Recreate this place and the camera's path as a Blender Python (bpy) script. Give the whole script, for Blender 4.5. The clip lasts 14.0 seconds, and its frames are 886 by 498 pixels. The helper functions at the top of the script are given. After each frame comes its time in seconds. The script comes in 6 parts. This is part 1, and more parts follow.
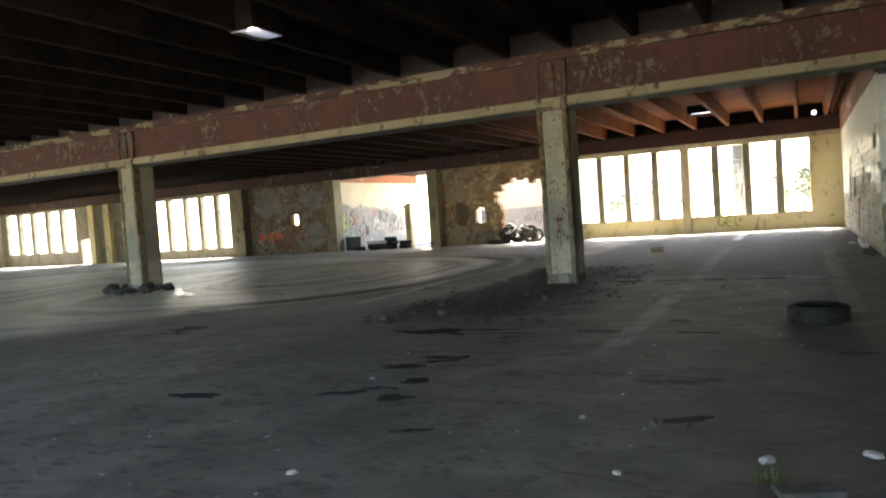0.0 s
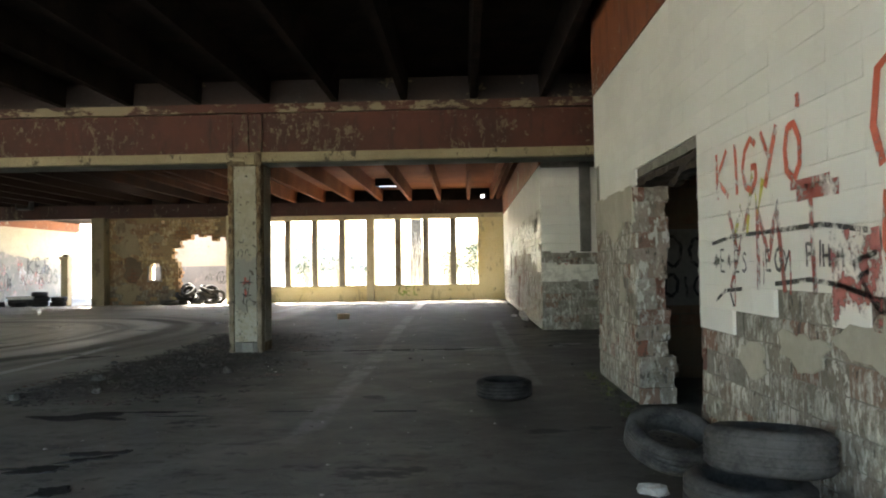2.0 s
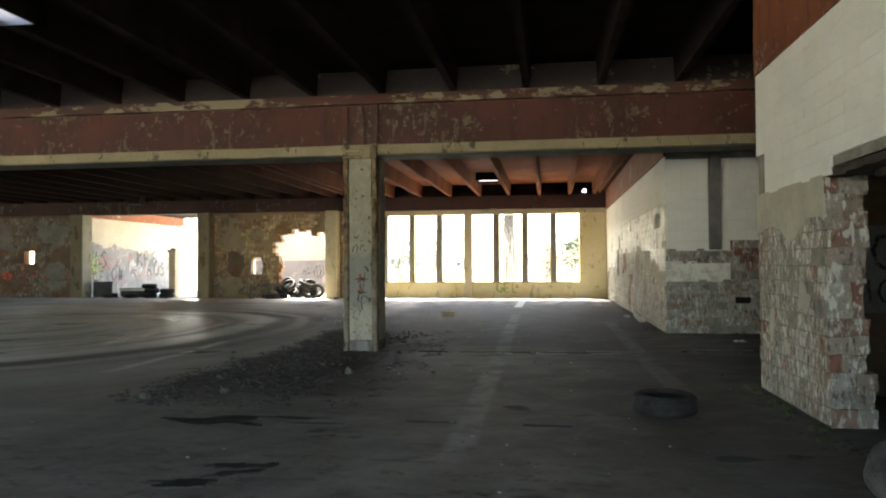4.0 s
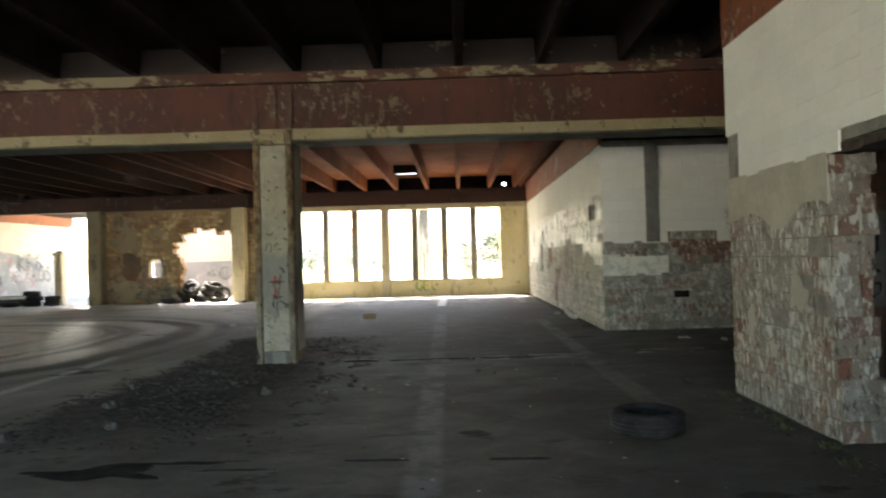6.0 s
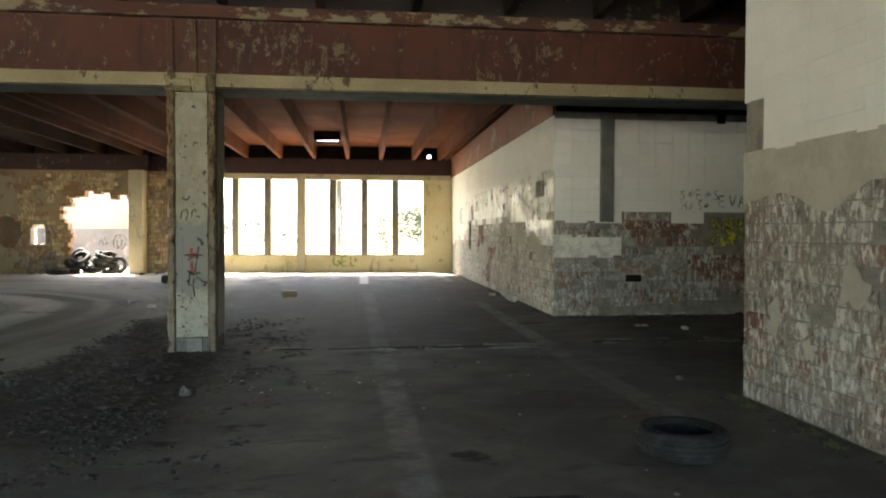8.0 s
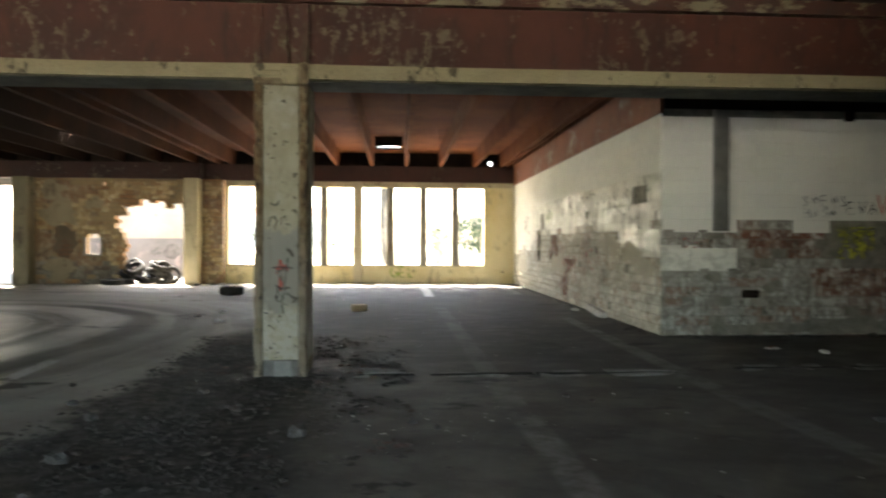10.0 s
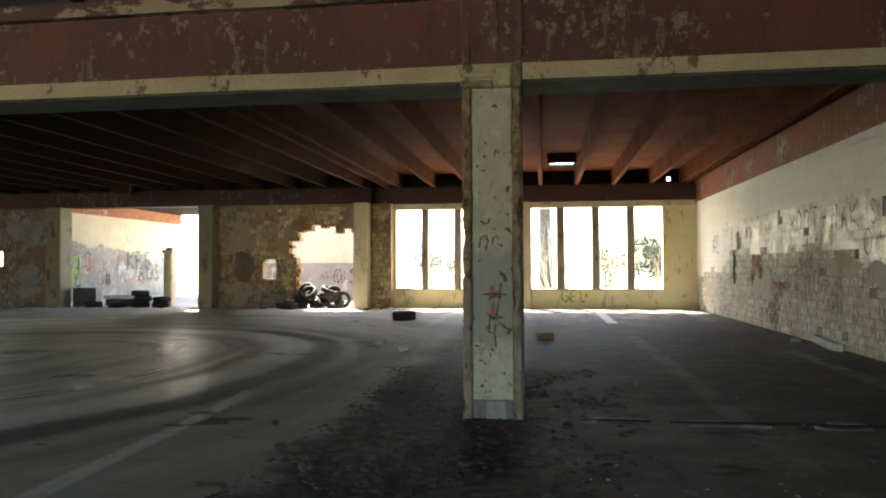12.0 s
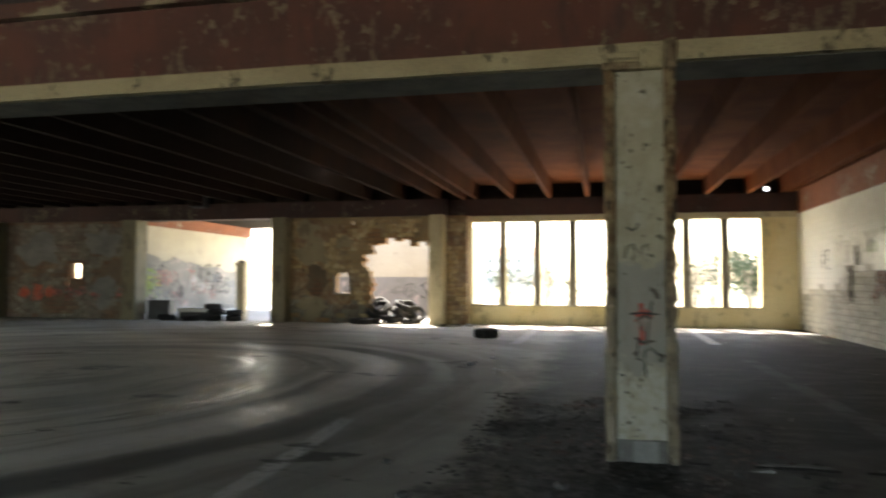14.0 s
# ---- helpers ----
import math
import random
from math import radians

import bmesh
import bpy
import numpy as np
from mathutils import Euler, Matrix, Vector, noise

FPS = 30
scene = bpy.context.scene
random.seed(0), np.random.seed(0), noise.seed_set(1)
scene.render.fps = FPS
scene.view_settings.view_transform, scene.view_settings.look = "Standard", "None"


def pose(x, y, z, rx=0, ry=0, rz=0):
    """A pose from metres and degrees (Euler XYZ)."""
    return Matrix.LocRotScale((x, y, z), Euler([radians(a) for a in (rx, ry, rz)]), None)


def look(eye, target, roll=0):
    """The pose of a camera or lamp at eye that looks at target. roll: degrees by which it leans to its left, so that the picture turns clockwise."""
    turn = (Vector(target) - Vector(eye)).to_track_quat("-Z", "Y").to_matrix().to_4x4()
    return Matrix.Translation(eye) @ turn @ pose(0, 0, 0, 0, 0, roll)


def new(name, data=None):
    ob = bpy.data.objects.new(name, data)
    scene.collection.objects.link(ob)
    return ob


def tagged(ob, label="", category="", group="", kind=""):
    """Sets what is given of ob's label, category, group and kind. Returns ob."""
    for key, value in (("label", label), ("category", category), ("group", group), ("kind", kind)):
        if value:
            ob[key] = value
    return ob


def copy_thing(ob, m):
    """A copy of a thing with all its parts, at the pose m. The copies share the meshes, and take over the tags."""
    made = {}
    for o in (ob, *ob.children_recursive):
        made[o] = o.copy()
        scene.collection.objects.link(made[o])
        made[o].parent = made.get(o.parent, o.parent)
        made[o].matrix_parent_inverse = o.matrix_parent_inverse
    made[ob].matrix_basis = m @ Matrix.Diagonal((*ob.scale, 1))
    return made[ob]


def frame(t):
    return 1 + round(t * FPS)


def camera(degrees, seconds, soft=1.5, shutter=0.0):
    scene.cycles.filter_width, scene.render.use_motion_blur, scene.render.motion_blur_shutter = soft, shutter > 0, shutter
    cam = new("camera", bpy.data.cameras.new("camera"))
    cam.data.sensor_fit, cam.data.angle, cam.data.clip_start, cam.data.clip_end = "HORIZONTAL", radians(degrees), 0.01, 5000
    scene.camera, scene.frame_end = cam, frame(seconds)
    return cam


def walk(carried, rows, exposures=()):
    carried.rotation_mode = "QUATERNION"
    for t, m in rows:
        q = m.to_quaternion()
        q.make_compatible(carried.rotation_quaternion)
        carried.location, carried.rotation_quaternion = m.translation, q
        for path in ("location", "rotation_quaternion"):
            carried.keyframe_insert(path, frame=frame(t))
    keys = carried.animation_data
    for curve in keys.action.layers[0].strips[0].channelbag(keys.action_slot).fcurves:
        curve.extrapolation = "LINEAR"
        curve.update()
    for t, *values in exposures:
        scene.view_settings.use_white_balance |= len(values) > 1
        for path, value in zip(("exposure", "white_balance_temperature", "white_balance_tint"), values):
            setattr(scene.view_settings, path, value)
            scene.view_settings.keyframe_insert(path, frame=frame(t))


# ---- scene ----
cam = camera(63.6, 14.0, soft=2.0, shutter=0.5)
PATH = [
    (0, (0.058, 1.802, 1.306), (-0.847, 3.583, 1.219), -4.0),
    (0.5, (-0.056, 2.102, 1.328), (-0.939, 3.889, 1.167), -3.1),
    (1, (-0.186, 2.113, 1.337), (-0.705, 4.043, 1.29), -0.5),
    (1.5, (-0.249, 2.309, 1.344), (-0.331, 4.307, 1.373), -0.5),
    (2, (-0.244, 2.441, 1.347), (-0.304, 4.439, 1.397), -0.9),
    (2.5, (-0.35, 2.518, 1.335), (-0.516, 4.511, 1.312), -0.4),
    (3, (-0.585, 2.637, 1.346), (-0.917, 4.609, 1.338), 0.6),
    (5.5, (-1.186, 3.864, 1.422), (-1.327, 5.857, 1.494), -1.9),
    (6, (-1.325, 4.175, 1.406), (-1.366, 6.174, 1.433), -1.5),
    (6.5, (-1.493, 4.447, 1.41), (-1.343, 6.442, 1.388), -0.8),
    (7, (-1.594, 4.825, 1.409), (-1.427, 6.817, 1.37), -0.2),
    (9.5, (-2.547, 6.324, 1.415), (-2.225, 8.297, 1.374), 0.7),
    (10, (-2.72, 6.643, 1.409), (-2.593, 8.639, 1.393), 0.3),
    (10.5, (-2.92, 6.897, 1.404), (-2.964, 8.896, 1.404), -0.0),
    (11, (-3.174, 7.084, 1.407), (-3.234, 9.083, 1.392), 0.1),
    (11.5, (-3.343, 7.369, 1.385), (-3.489, 9.363, 1.395), 0.1),
    (12, (-3.501, 7.677, 1.404), (-3.782, 9.656, 1.452), -0.2),
    (12.5, (-3.742, 7.894, 1.379), (-3.925, 9.886, 1.424), -0.7),
    (13, (-3.898, 8.112, 1.369), (-3.999, 10.109, 1.394), -0.6),
    (13.5, (-4.072, 8.427, 1.394), (-4.228, 10.42, 1.45), -0.3),
    (14, (-4.286, 8.543, 1.391), (-4.727, 10.491, 1.481), 0.2),
]
walk(cam, [(t, look(eye, target, roll)) for t, eye, target, roll in PATH], [(0.0, 4.25, 7050, 10), (1.0, 4.36, 7050, 10), (1.5, 4.08, 7050, 10), (2.5, 4.15, 7050, 10), (7.0, 4.25, 7050, 10), (9.5, 4.42, 7050, 10), (10.5, 4.12, 7050, 10), (12.0, 3.94, 7050, 10), (13.0, 3.84, 7050, 10), (14.0, 3.6, 7050, 10)])

# world, sun, exposure
SUN_DIR = Vector((0.42, -0.80, -1.12)).normalized()      # the way the sunlight travels
world = bpy.data.worlds.new("sky")
scene.world = world
world.use_nodes = True
wn = world.node_tree.nodes
sky = wn.new("ShaderNodeTexSky")
sky.sky_type = "NISHITA"
sky.sun_disc = False
sky.sun_elevation = math.asin(-SUN_DIR.z)
sky.sun_rotation = math.atan2(-SUN_DIR.x, -SUN_DIR.y)
sky.air_density, sky.dust_density = 1.0, 2.5
wn["Background"].inputs["Strength"].default_value = 0.13
world.node_tree.links.new(sky.outputs[0], wn["Background"].inputs["Color"])
sun_data = bpy.data.lights.new("sun", "SUN")
sun_data.energy, sun_data.angle, sun_data.color = 4.0, radians(0.53), (1.0, 0.95, 0.87)
sun = new("sun", sun_data)
sun.rotation_mode = "QUATERNION"
sun.rotation_quaternion = SUN_DIR.to_track_quat("-Z", "Y")


# ---- materials ----
class Graph:
    """A small wrapper for building node materials."""

    def __init__(self, name, rough=0.8, metal=0.0, spec=0.4):
        self.m = bpy.data.materials.new(name)
        self.m.use_nodes = True
        self.t = self.m.node_tree
        self.b = self.t.nodes["Principled BSDF"]
        self.b.inputs["Roughness"].default_value = rough
        self.b.inputs["Metallic"].default_value = metal
        self.b.inputs["Specular IOR Level"].default_value = spec
        self.pos = self.t.nodes.new("ShaderNodeNewGeometry").outputs["Position"]

    def link(self, a, b):
        self.t.links.new(a, b)

    def noise(self, scale, detail=5.0, rough=0.6, stretch=None, vec=None, distort=0.0):
        n = self.t.nodes.new("ShaderNodeTexNoise")
        n.inputs["Scale"].default_value = scale
        n.inputs["Detail"].default_value = detail
        n.inputs["Roughness"].default_value = rough
        n.inputs["Distortion"].default_value = distort
        self.link(self.stretched(stretch, vec), n.inputs["Vector"])
        return n.outputs["Fac"]

    def stretched(self, stretch, vec=None):
        vec = vec or self.pos
        if not stretch:
            return vec
        mp = self.t.nodes.new("ShaderNodeMapping")
        mp.inputs["Scale"].default_value = stretch
        self.link(vec, mp.inputs["Vector"])
        return mp.outputs["Vector"]

    def ramp(self, fac, lo, hi, a=0.0, b=1.0):
        n = self.t.nodes.new("ShaderNodeMapRange")
        n.interpolation_type = "SMOOTHSTEP"
        for key, v in (("From Min", lo), ("From Max", hi), ("To Min", a), ("To Max", b)):
            n.inputs[key].default_value = v
        self.link(fac, n.inputs["Value"])
        return n.outputs["Result"]

    def math(self, op, a, b=None):
        n = self.t.nodes.new("ShaderNodeMath")
        n.operation = op
        for i, v in enumerate((a, b)):
            if v is None:
                continue
            if isinstance(v, (int, float)):
                n.inputs[i].default_value = v
            else:
                self.link(v, n.inputs[i])
        return n.outputs[0]

    def mix(self, fac, a, b):
        n = self.t.nodes.new("ShaderNodeMix")
        n.data_type = "RGBA"
        for key, v in (("Factor_Float", fac), ("A_Color", a), ("B_Color", b)):
            sock = next(s for s in n.inputs if s.identifier == key)
            if isinstance(v, tuple):
                sock.default_value = (*v, 1.0)
            elif isinstance(v, (int, float)):
                sock.default_value = v
            else:
                self.link(v, sock)
        return next(s for s in n.outputs if s.identifier == "Result_Color")

    def axis(self, name):
        n = self.t.nodes.new("ShaderNodeSeparateXYZ")
        self.link(self.pos, n.inputs[0])
        return n.outputs[name]

    def random(self):
        return self.t.nodes.new("ShaderNodeObjectInfo").outputs["Random"]

    def island(self):
        return self.t.nodes.new("ShaderNodeNewGeometry").outputs["Random Per Island"]

    def done(self, color, bump=None, strength=0.3, dist=0.01, rough=None):
        self.link(color, self.b.inputs["Base Color"])
        if rough is not None:
            self.link(rough, self.b.inputs["Roughness"])
        if bump is not None:
            n = self.t.nodes.new("ShaderNodeBump")
            n.inputs["Strength"].default_value = strength
            n.inputs["Distance"].default_value = dist
            self.link(bump, n.inputs["Height"])
            self.link(n.outputs[0], self.b.inputs["Normal"])
        return self.m


def simple(name, a, b, scale=6.0, rough=0.8, metal=0.0, bump=0.25, dist=0.006, spec=0.4):
    """Two tones blended by coarse and fine noise."""
    g = Graph(name, rough, metal, spec)
    n1, n2 = g.noise(scale), g.noise(scale * 9, 3)
    f = g.ramp(g.math("ADD", g.math("MULTIPLY", n1, 0.7), g.math("MULTIPLY", n2, 0.3)), 0.35, 0.65)
    return g.done(g.mix(f, a, b), n2, bump, dist)


def peeling(name, paint, paint2, under, amount=0.52, streak=(1, 1, 1), scale=3.0, rough=0.75, spec=0.35):
    """Old paint with flaked spots and runs that show what is under it."""
    g = Graph(name, rough, 0, spec)
    big = g.noise(scale * 0.35, 4)
    flake = g.noise(scale, 9, 0.72, streak)
    fine = g.noise(scale * 14, 4)
    base = g.mix(g.ramp(big, 0.35, 0.65), paint, paint2)
    base = g.mix(g.ramp(fine, 0.45, 0.75, 0, 0.35), base, (0.05, 0.04, 0.035))
    mask = g.ramp(flake, amount, amount + 0.05)
    return g.done(g.mix(mask, base, under), g.math("SUBTRACT", fine, g.math("MULTIPLY", mask, 0.8)), 0.4, 0.008)


def flaked(name, paint, paint2, under, shift=0.0, mould=0.0):
    """Dark old paint with pale flakes, vertical runs and scraped patches."""
    g = Graph(name, 0.7)
    base = g.mix(g.ramp(g.noise(0.9, 5), 0.35, 0.65), paint, paint2)
    base = g.mix(g.ramp(g.noise(6, 5, 0.6, (1, 1, 0.25)), 0.5, 0.75, 0, 0.6), base, (0.02, 0.012, 0.009))
    zone = g.noise(0.9, 5)
    specks = g.ramp(g.math("ADD", g.math("MULTIPLY", g.noise(10, 6, 0.7, (1, 1, 0.7)), 0.72), g.math("MULTIPLY", zone, 0.3)), 0.60 - shift, 0.63 - shift)
    runs = g.ramp(g.math("ADD", g.math("MULTIPLY", g.noise(7.5, 6, 0.7, (1, 1, 0.22)), 0.62), g.math("MULTIPLY", zone, 0.42)), 0.60 - shift, 0.64 - shift)
    patches = g.ramp(g.math("ADD", g.math("MULTIPLY", g.noise(3.4, 9, 0.78, (1, 1, 0.8)), 0.75), g.math("MULTIPLY", zone, 0.3)), 0.613 - shift, 0.63 - shift)
    fine = g.noise(50, 4)
    mask = g.math("MAXIMUM", g.math("MAXIMUM", g.math("MULTIPLY", specks, 0.75), g.math("MULTIPLY", runs, 0.5)), g.math("MULTIPLY", patches, 0.8))
    pale = g.mix(g.ramp(fine, 0.4, 0.6), under, tuple(c * 0.45 for c in under))
    col = g.mix(mask, base, pale)
    if mould:
        col = g.mix(g.ramp(g.noise(1.6, 8, 0.75, (1, 1, 0.5)), 0.52, 0.62, 0, mould), col, (0.11, 0.105, 0.055))
    return g.done(col, g.math("SUBTRACT", fine, mask), 0.5, 0.01)


def column_material():
    """Cream plaster, grey where it was painted over, pitted and scratched."""
    g = Graph("worn_column_plaster", 0.85)
    z = g.axis("Z")
    edge = g.math("MULTIPLY", g.math("SUBTRACT", g.noise(2.6, 7, 0.75), 0.5), 1.1)
    zz = g.math("ADD", z, edge)
    grey = g.math("MULTIPLY", g.ramp(zz, 0.62, 0.78), g.ramp(zz, 1.62, 1.5))
    col = g.mix(g.ramp(g.noise(3.0, 7, 0.7), 0.38, 0.64), (0.262, 0.24, 0.168), (0.32, 0.298, 0.218))
    col = g.mix(g.ramp(g.noise(2.2, 7, 0.7, (1, 1, 0.6)), 0.52, 0.62, 0, 0.6), col, (0.36, 0.345, 0.285))
    col = g.mix(g.math("MULTIPLY", grey, 0.8), col, (0.205, 0.205, 0.185))
    col = g.mix(g.math("MULTIPLY", g.ramp(zz, 0.75, 0.6), g.ramp(g.noise(9, 8, 0.75), 0.42, 0.56, 0.1, 0.75)), col, (0.38, 0.365, 0.315))
    col = g.mix(g.ramp(g.noise(8, 8, 0.78, (1, 1, 0.5)), 0.56, 0.64, 0, 0.55), col, (0.17, 0.145, 0.10))
    pits = g.ramp(g.noise(15, 3, 0.45, (1, 1, 0.75)), 0.665, 0.69)
    col = g.mix(g.math("MULTIPLY", pits, 0.9), col, (0.05, 0.04, 0.028))
    col = g.mix(g.ramp(g.noise(14, 6, 0.6, (1, 1, 0.1)), 0.58, 0.7, 0, 0.4), col, (0.13, 0.11, 0.075))
    fine = g.noise(60, 3)
    return g.done(col, g.math("SUBTRACT", g.math("MULTIPLY", fine, 0.5), pits), 0.7, 0.014)


def strip_material():
    """Broken corner plaster: brown concrete above, dusty grey-tan near the foot."""
    g = Graph("chipped_corner_plaster", 0.93)
    z = g.axis("Z")
    zz = g.math("ADD", z, g.math("MULTIPLY", g.math("SUBTRACT", g.noise(3, 6, 0.7), 0.5), 1.4))
    brown = g.mix(g.ramp(g.noise(9, 6, 0.7, (1, 1, 0.6)), 0.4, 0.6), (0.12, 0.068, 0.032), (0.21, 0.155, 0.085))
    tan = g.mix(g.ramp(g.noise(6, 6, 0.7), 0.4, 0.6), (0.165, 0.135, 0.095), (0.235, 0.205, 0.155))
    col = g.mix(g.ramp(zz, 0.8, 2.0), tan, brown)
    col = g.mix(g.ramp(g.noise(17, 6, 0.75, (1, 1, 0.45)), 0.56, 0.62, 0, 0.75), col, (0.26, 0.215, 0.13))
    col = g.mix(g.ramp(g.noise(13, 5, 0.7, (1, 1, 0.35)), 0.56, 0.62, 0, 0.9), col, (0.025, 0.018, 0.012))
    fine = g.noise(45, 4)
    return g.done(col, fine, 0.9, 0.02)


def ceiling_material():
    """Red-brown ceiling paint, darkened over the western bays to stand in for shade."""
    g = Graph("red_brown_ceiling_paint", 0.95, 0, 0.08)
    base = g.mix(g.ramp(g.noise(0.9, 4), 0.35, 0.65), (0.105, 0.031, 0.0105), (0.15, 0.047, 0.0155))
    base = g.mix(g.ramp(g.noise(35, 4), 0.45, 0.75, 0, 0.35), base, (0.05, 0.04, 0.035))
    flakes = g.ramp(g.noise(9, 7, 0.7, (1.4, 0.7, 1)), 0.66, 0.69, 0, 0.7)
    base = g.mix(flakes, base, (0.30, 0.22, 0.15))
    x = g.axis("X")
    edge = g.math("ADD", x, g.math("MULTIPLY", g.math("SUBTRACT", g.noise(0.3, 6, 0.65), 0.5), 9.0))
    # Dim western light is put into the paint, with a noisy edge.
    shaded = g.ramp(edge, -4.0, -12.0, 0, 0.98)
    return g.done(g.mix(shaded, base, (0.010, 0.006, 0.0045)), g.noise(40, 4), 0.35, 0.008)


def floor_material():
    g = Graph("dusty_asphalt", 0.7, 0, 0.4)
    x, y = g.axis("X"), g.axis("Y")
    grain = g.noise(55, 4)
    mid = g.noise(1.7, 6)
    wide = g.noise(0.23, 5)
    wob = g.math("MULTIPLY", g.math("SUBTRACT", g.noise(0.16, 2), 0.5), 2.6)

    def polar(cx, cy, squash=None):
        dx, dy = g.math("SUBTRACT", x, cx), g.math("SUBTRACT", y, cy)
        yy = g.math("MULTIPLY", dy, dy)
        if squash is not None:
            yy = g.math("MULTIPLY", yy, g.ramp(dy, -1.0, 1.0, *squash))
        r = g.math("SQRT", g.math("ADD", g.math("MULTIPLY", dx, dx), yy))
        return r, g.math("ARCTAN2", dy, dx)

    def bell(v, centre, half):
        return g.ramp(g.math("ABSOLUTE", g.math("SUBTRACT", v, centre)), half, half * 0.35)

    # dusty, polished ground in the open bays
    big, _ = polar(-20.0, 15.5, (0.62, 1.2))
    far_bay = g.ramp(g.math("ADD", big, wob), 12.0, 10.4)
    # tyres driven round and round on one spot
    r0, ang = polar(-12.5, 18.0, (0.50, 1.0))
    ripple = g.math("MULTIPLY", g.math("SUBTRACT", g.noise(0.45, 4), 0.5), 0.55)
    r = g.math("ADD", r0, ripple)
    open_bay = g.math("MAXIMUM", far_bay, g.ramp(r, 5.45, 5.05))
    rn = g.t.nodes.new("ShaderNodeCombineXYZ")
    g.link(r, rn.inputs[0])
    g.link(ang, rn.inputs[1])
    rings = g.noise(1.3, 5, 0.6, (1.0, 0.40, 1), rn.outputs[0])
    fine_rings = g.noise(4.2, 4, 0.6, (1.0, 0.16, 1), rn.outputs[0])
    gate = g.noise(0.9, 3, 0.5, (0.35, 0.8, 1), rn.outputs[0])
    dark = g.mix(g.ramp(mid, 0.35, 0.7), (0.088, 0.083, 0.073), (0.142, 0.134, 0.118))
    # Dusty tones, raised further to carry glare and missing daylight.
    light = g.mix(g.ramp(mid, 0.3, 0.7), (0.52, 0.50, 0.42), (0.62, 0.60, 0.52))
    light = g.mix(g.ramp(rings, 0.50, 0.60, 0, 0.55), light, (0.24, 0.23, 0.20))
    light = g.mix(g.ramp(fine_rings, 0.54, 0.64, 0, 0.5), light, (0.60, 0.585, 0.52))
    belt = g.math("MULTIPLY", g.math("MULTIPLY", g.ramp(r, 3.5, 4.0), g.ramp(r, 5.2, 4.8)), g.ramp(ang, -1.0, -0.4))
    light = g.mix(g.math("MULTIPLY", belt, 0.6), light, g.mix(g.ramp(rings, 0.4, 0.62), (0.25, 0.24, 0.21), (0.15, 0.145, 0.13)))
    # Pale dust arcs, with the highlight along them painted in.
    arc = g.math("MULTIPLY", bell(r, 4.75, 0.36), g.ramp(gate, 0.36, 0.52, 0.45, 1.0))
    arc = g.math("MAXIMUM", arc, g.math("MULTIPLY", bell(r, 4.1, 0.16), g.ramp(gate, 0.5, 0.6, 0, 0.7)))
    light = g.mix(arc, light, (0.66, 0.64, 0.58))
    # grey ground between the ring and the crushed soil, paler before the beam
    side = g.ramp(g.math("ADD", x, g.math("MULTIPLY", g.math("SUBTRACT", g.noise(0.9, 6, 0.65), 0.5), 1.2)), -4.9, -5.6, 0, 0.85)
    # This grey is lifted to make up for low light here.
    grey = g.mix(g.ramp(rings, 0.42, 0.6), (0.45, 0.435, 0.375), (0.34, 0.325, 0.285))
    dark = g.mix(side, dark, grey)
    front = g.math("MULTIPLY", g.ramp(x, 0.4, -1.6), g.ramp(g.math("ADD", y, g.math("MULTIPLY", wob, 0.5)), 12.0, 9.0, 0, 0.85))
    dark = g.mix(front, dark, g.mix(g.ramp(mid, 0.35, 0.7), (0.15, 0.139, 0.119), (0.24, 0.225, 0.194)))
    worn_bay = g.math("MULTIPLY", g.math("MULTIPLY", g.ramp(g.math("ADD", x, wob), -5.2, -4.0), g.ramp(x, 1.2, -0.4)), g.ramp(y, 14.5, 16.0, 0, 0.8))
    dark = g.mix(worn_bay, dark, g.mix(g.ramp(g.noise(2.1, 8, 0.72, (0.7, 1.6, 1)), 0.46, 0.6), (0.032, 0.031, 0.030), (0.085, 0.082, 0.076)))
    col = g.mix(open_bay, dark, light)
    swipe = g.math("MULTIPLY", g.math("MULTIPLY", g.math("MAXIMUM", bell(r, 5.5, 0.38), g.math("MULTIPLY", bell(r, 6.25, 0.22), 0.35)), g.ramp(gate, 0.62, 0.44, 0.4, 0.85)), g.ramp(x, -10.5, -9.0))
    col = g.mix(swipe, col, (0.09, 0.086, 0.077))
    # crushed soil beside the post
    soil_d = g.math("ADD", x, g.math("MULTIPLY", g.math("SUBTRACT", g.noise(1.1, 7, 0.7), 0.5), 1.5))
    soil = g.math("MULTIPLY", g.math("MULTIPLY", g.ramp(soil_d, -5.55, -5.2), g.ramp(soil_d, -2.9, -3.9)), g.math("MULTIPLY", g.ramp(y, 9.6, 11.0), g.ramp(y, 18.6, 16.6)))
    clod = g.noise(7, 7, 0.75)
    col = g.mix(g.math("MULTIPLY", soil, 0.95), col, g.mix(g.ramp(clod, 0.42, 0.62), (0.026, 0.0245, 0.022), (0.095, 0.09, 0.08)))
    dusty = g.math("SUBTRACT", 1.0, g.math("MULTIPLY", g.math("MAXIMUM", open_bay, side), 0.8))
    rear = g.math("MULTIPLY", g.ramp(y, 9.0, 16.0, 0.25, 0.6), dusty)
    col = g.mix(g.math("MULTIPLY", g.ramp(g.noise(0.42, 7, 0.68), 0.48, 0.62), rear), col, (0.042, 0.041, 0.039))
    scuff = g.ramp(g.noise(2.4, 8, 0.72, (0.55, 1.5, 1), None, 0.6), 0.56, 0.66, 0, 0.55)
    col = g.mix(g.math("MULTIPLY", scuff, dusty), col, (0.045, 0.044, 0.041))
